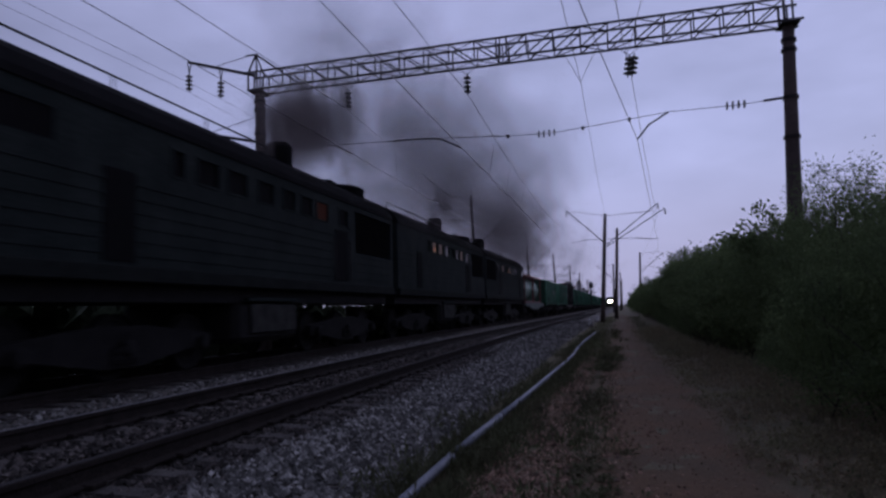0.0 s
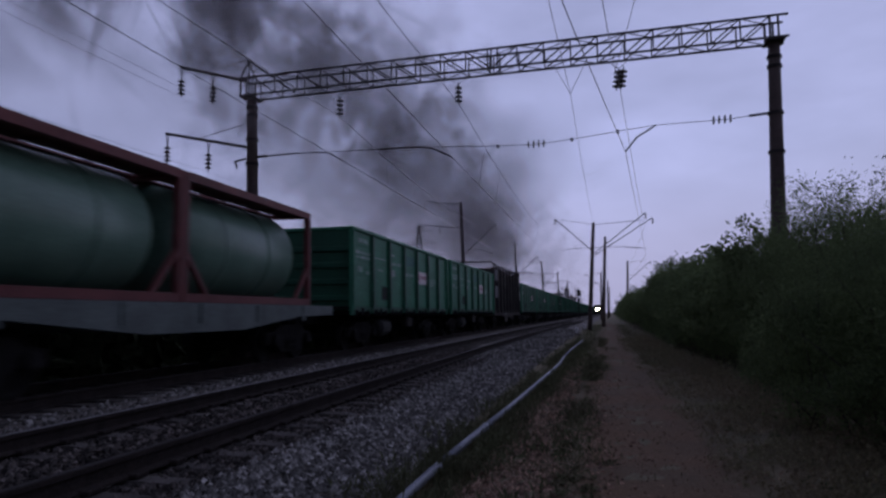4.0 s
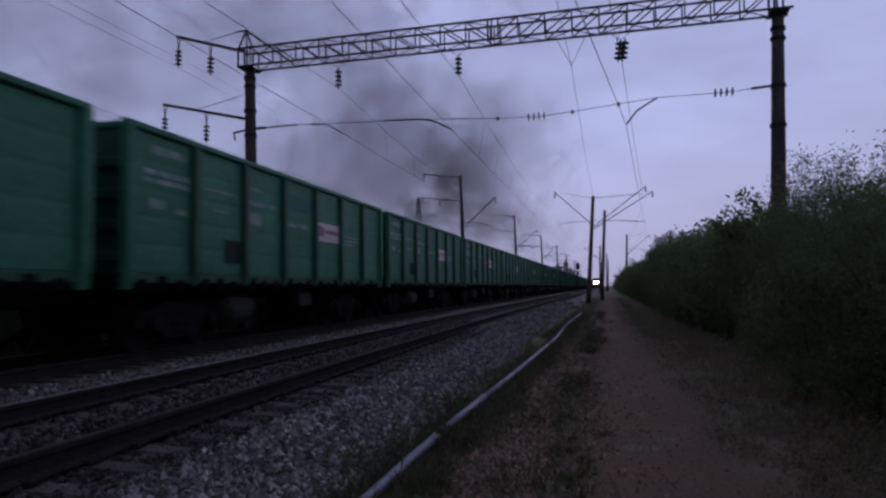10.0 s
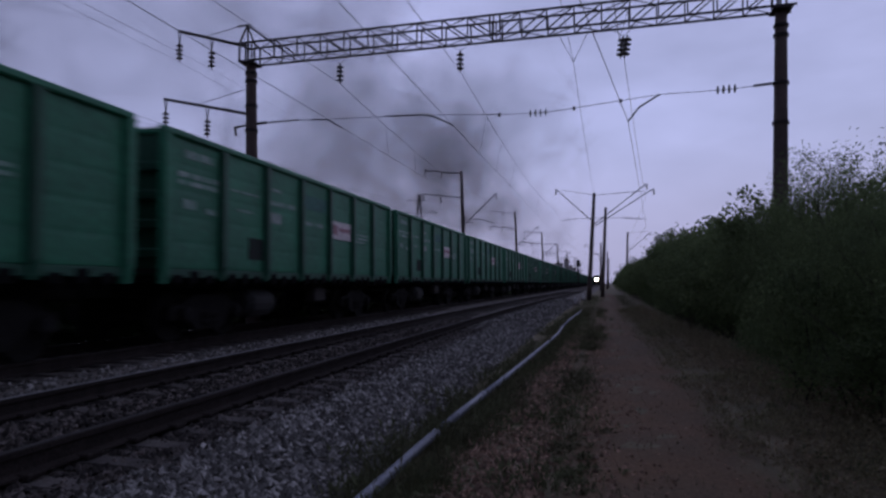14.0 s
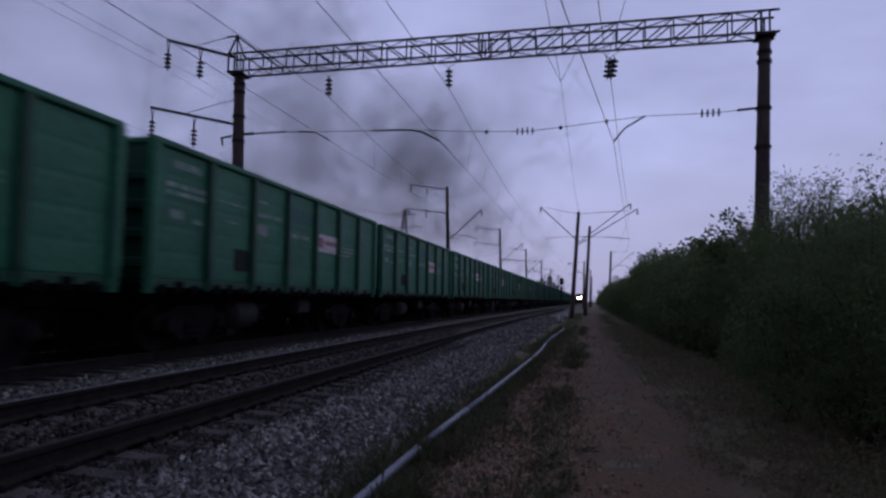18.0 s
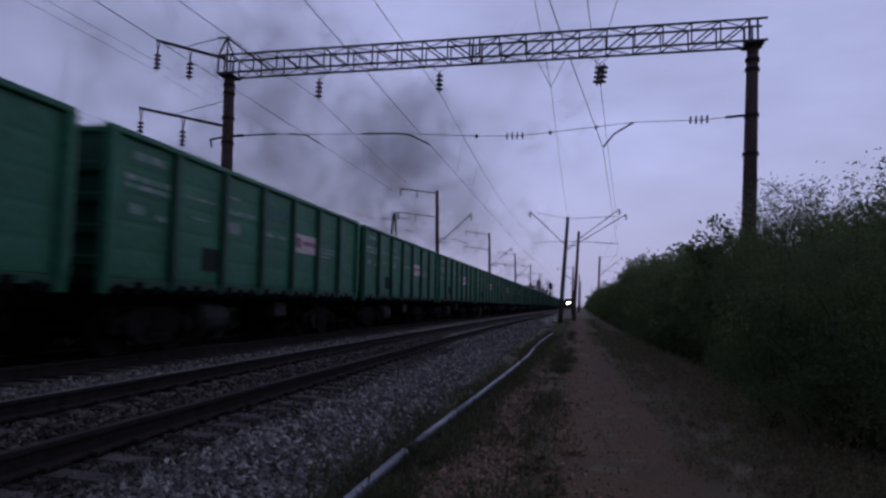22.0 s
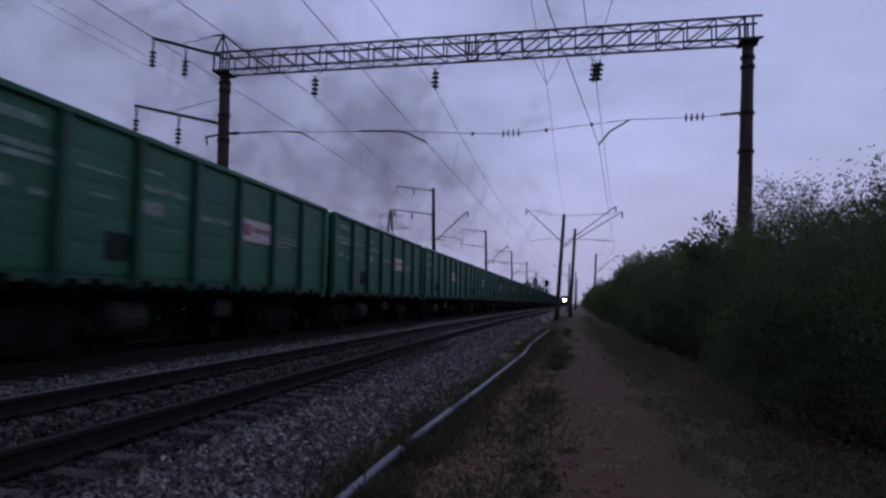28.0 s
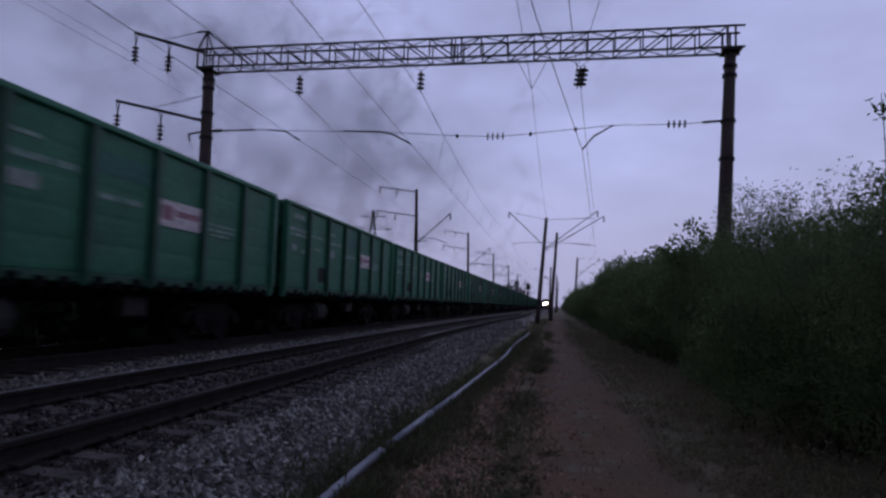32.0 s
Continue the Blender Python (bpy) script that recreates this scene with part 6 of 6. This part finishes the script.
def soot(name, alpha, grain):
    """Thin haze that fades out towards the rim of each flake."""
    m = bpy.data.materials.new(name)
    m.use_nodes = True
    nt = m.node_tree
    nt.nodes.clear()
    out, mix, tr, df, at, mu = (nt.nodes.new(k) for k in ("ShaderNodeOutputMaterial", "ShaderNodeMixShader", "ShaderNodeBsdfTransparent", "ShaderNodeBsdfDiffuse", "ShaderNodeAttribute", "ShaderNodeMath"))
    df.inputs[0].default_value = (0.26, 0.232, 0.235, 1)
    at.attribute_name = "thickness"
    mu.operation = "MULTIPLY"
    mu.inputs[1].default_value = alpha
    # wisps: the haze is uneven within a flake
    co, no, mr, wi = (nt.nodes.new(k) for k in ("ShaderNodeTexCoord", "ShaderNodeTexNoise", "ShaderNodeMapRange", "ShaderNodeMath"))
    no.inputs["Scale"].default_value, no.inputs["Detail"].default_value = grain, 3
    nt.links.new(co.outputs["Object"], no.inputs["Vector"])
    mr.interpolation_type = "SMOOTHSTEP"
    mr.inputs["From Min"].default_value, mr.inputs["From Max"].default_value = 0.36, 0.64
    mr.inputs["To Min"].default_value, mr.inputs["To Max"].default_value = 0.15, 1.0
    nt.links.new(no.outputs[0], mr.inputs[0])
    wi.operation = "MULTIPLY"
    nt.links.new(at.outputs["Fac"], wi.inputs[0])
    nt.links.new(mr.outputs[0], wi.inputs[1])
    nt.links.new(wi.outputs[0], mu.inputs[0])
    nt.links.new(mu.outputs[0], mix.inputs[0])
    nt.links.new(tr.outputs[0], mix.inputs[1])
    nt.links.new(df.outputs[0], mix.inputs[2])
    nt.links.new(mix.outputs[0], out.inputs[0])
    return m


M_DENSE = soot("fresh_soot_haze", 0.20, 0.8)
M_SOOT = soot("soot_haze", 0.088, 0.34)
M_THIN = soot("thin_soot_haze", 0.062, 0.16)


def flakes(name, seed, n, sig, size, material, upright=False):
    """A soft cloud of round flakes, thick in the middle and thin at the rim."""
    g = np.random.default_rng(seed)
    lobes = g.normal(0, sig * 0.6, (6, 3))
    verts, faces, thick = [], [], []
    for k in range(n):
        c = lobes[k % 6] + np.clip(g.normal(0, sig * 0.7, 3), -1.6 * sig, 1.6 * sig)
        a = g.normal(size=3)
        if upright:
            # flat along the train, so that it fits the hood it comes from
            c *= (0.3, 3.0, 0.2)
            a *= (0.12, 1, 1)
        a /= np.linalg.norm(a)
        b = np.cross(a, (1.0, 0.1, 0.1) if upright else g.normal(size=3))
        b /= np.linalg.norm(b)
        s = size * g.uniform(0.8, 1.15)
        i = len(verts)
        verts.append(tuple(c))
        thick.append(1.0)
        for f, th in ((0.35, 0.82), (0.68, 0.36), (1.0, 0.0)):
            for q in range(9):
                an = q * 2 * math.pi / 9
                verts.append(tuple(c + f * s * (math.cos(an) * a + math.sin(an) * b)))
                thick.append(th)
        for q in range(9):
            r = (q + 1) % 9
            faces.append((i, i + 1 + q, i + 1 + r))
            for o in (1, 10):
                faces.append((i + o + q, i + o + 9 + q, i + o + 9 + r, i + o + r))
    me = bpy.data.meshes.new(name)
    me.from_pydata(verts, [], faces)
    me.attributes.new("thickness", "FLOAT", "POINT").data.foreach_set("value", thick)
    me.materials.append(material)
    return me


SMALL = [flakes("small_puff", 100 + k, 3, 0.25, 1.35, M_DENSE, True) for k in range(6)]
LARGE = [flakes("large_puff", 200 + k, 4, 1.25, 2.9, M_SOOT) for k in range(6)]
THIN = [flakes("thin_puff", 300 + k, 6, 3.0, 5.4, M_THIN) for k in range(4)]
SMOKE = []
STACKS = (-97.35, -80.4, -69.15)


def puff(me, rows):
    ob = tagged(new("smoke_puff", me), "drifting puff of dark diesel exhaust smoke", "smoke", group="exhaust smoke", kind="stuff")
    SMOKE.append((ob, rows))


def exhaust(g, ye, dense):
    """The way of one puff after it leaves its stack at ye: a short jet, then billowing, a slow rise and a drift off the line."""
    u = [g.gauss(0, 1) for _ in range(3)]
    n = math.sqrt(sum(c * c for c in u))
    u = [c / n * g.uniform(0.3, 1.0) ** 0.5 for c in u]
    jet = g.uniform(1.3, 4.6) if dense else (g.uniform(0.4, 6.6) if ye < 46 else g.uniform(0.2, 4.0))
    vx, vy, vz = g.gauss(-0.5, 0.36), g.gauss(-0.1, 0.3), abs(g.gauss(0, 0.30)) + (0.10 if dense else (0.22 if ye < 46 else -0.06))
    if not dense and ye < 46 and g.random() < 0.55:
        # the part that the wind carries off the line and along it
        vx, vy, vz = g.gauss(-1.1, 0.35), g.gauss(-1.0, 0.5), abs(g.gauss(0, 0.12)) - 0.1
    spin = [g.uniform(-70, 70) for _ in range(3)]
    lift = g.uniform(0.12, 0.32) if dense else (g.uniform(0.01, 0.05) if ye < 46 else g.uniform(0, 0.01))
    wide = 1.35 if dense else 2.4

    def at(a):
        roll = wide * (1 - math.exp(-a / 0.9)) + 0.10 * a
        y = ye - 1.6 * (1 - math.exp(-a / 0.3)) + u[1] * roll + vy * a
        z = 5.55 + jet * (1 - math.exp(-a / 0.5)) + u[2] * roll * 1.1 + vz * a + lift * max(0.0, a - 1.2) ** 2
        turn = 1 - math.exp(-a / 1.2)
        return pose(TRAIN_X + bend(y) + u[0] * roll * 1.15 + vx * a, y, max(z, 6.0 if a < 1 else 4.3), *[q * turn for q in spin])

    return at


def build_smoke():
    g = random.Random(12)
    # smoke that leaves the stacks while the train goes by: it rides inside the hood until it is let out
    for stack, last, many in zip(STACKS, (1.1, 2.2, 3.3), (9, 4, 1)):
        te = 0.0
        while te < last:
            for j in range(many):
                at = exhaust(g, head_at(te) + stack, True)
                rows = [(0, pose(TRAIN_X, head_at(0) + stack, 3.05))] if te <= 0.05 else []
                for k in range(0, 11 if te > 0.05 else 0):
                    rows.append((te * k / 10, pose(TRAIN_X, head_at(te * k / 10) + stack, 3.05)))
                rows = [r for i, r in enumerate(rows) if i == 0 or frame(r[0]) > frame(rows[i - 1][0])]
                for a in (0.12, 0.3, 0.55, 0.9, 1.4, 2.0, 3.0, 4.5, 6.5, 9.0, 13.0, 18.0, 24.0, 32.0):
                    rows.append((te + a, at(a)))
                    if te + a > 32:
                        break
                puff(SMALL[g.randrange(6)], rows)
            te += 0.075
    # smoke already hanging over the line behind the stacks
    times = (0, 0.5, 1, 2, 3.5, 6, 9, 13, 18, 24, 32)
    for stack, many in zip(STACKS, (10, 3, 1)):
        age = 0.05
        while age < 0.55:
            for j in range(many):
                at = exhaust(g, head_at(0) + stack + 13.0 * age, True)
                puff(SMALL[g.randrange(6)], [(t, at(age + t)) for t in times])
            age += 0.075
    for stack, many, oldest in zip(STACKS, (1.2, 0.4, 0.3), (6.6, 4.6, 3.4)):
        age = 0.5
        while age < oldest:
            at = exhaust(g, head_at(0) + stack + 13.0 * age, False)
            puff(LARGE[g.randrange(6)], [(t, at(age + t)) for t in times])
            age += g.uniform(0.7, 1.3) / (13.0 * many * (1.45 if age < 2.2 else 1.0))
    # broad thinned veils of the same smoke, to the left of the line and further along it
    for k in range(64):
        y = g.uniform(30, 66) if k % 3 else g.uniform(60, 115)
        x, z = g.gauss(-6.5, 3.6) + bend(y), g.uniform(5.5, 15.5)
        vx, vy, vz = g.gauss(-0.34, 0.16), g.gauss(0.0, 0.2), g.gauss(0.10, 0.07)
        rz = g.uniform(0, 360)
        puff(THIN[k % 4], [(t, pose(x + vx * t, y + vy * t, z + vz * t, 0, 0, rz + t)) for t in (0, 8, 16, 24, 32)])


def smoke_motions():
    for ob, rows in SMOKE:
        walk(ob, rows)


build_smoke()
motions()
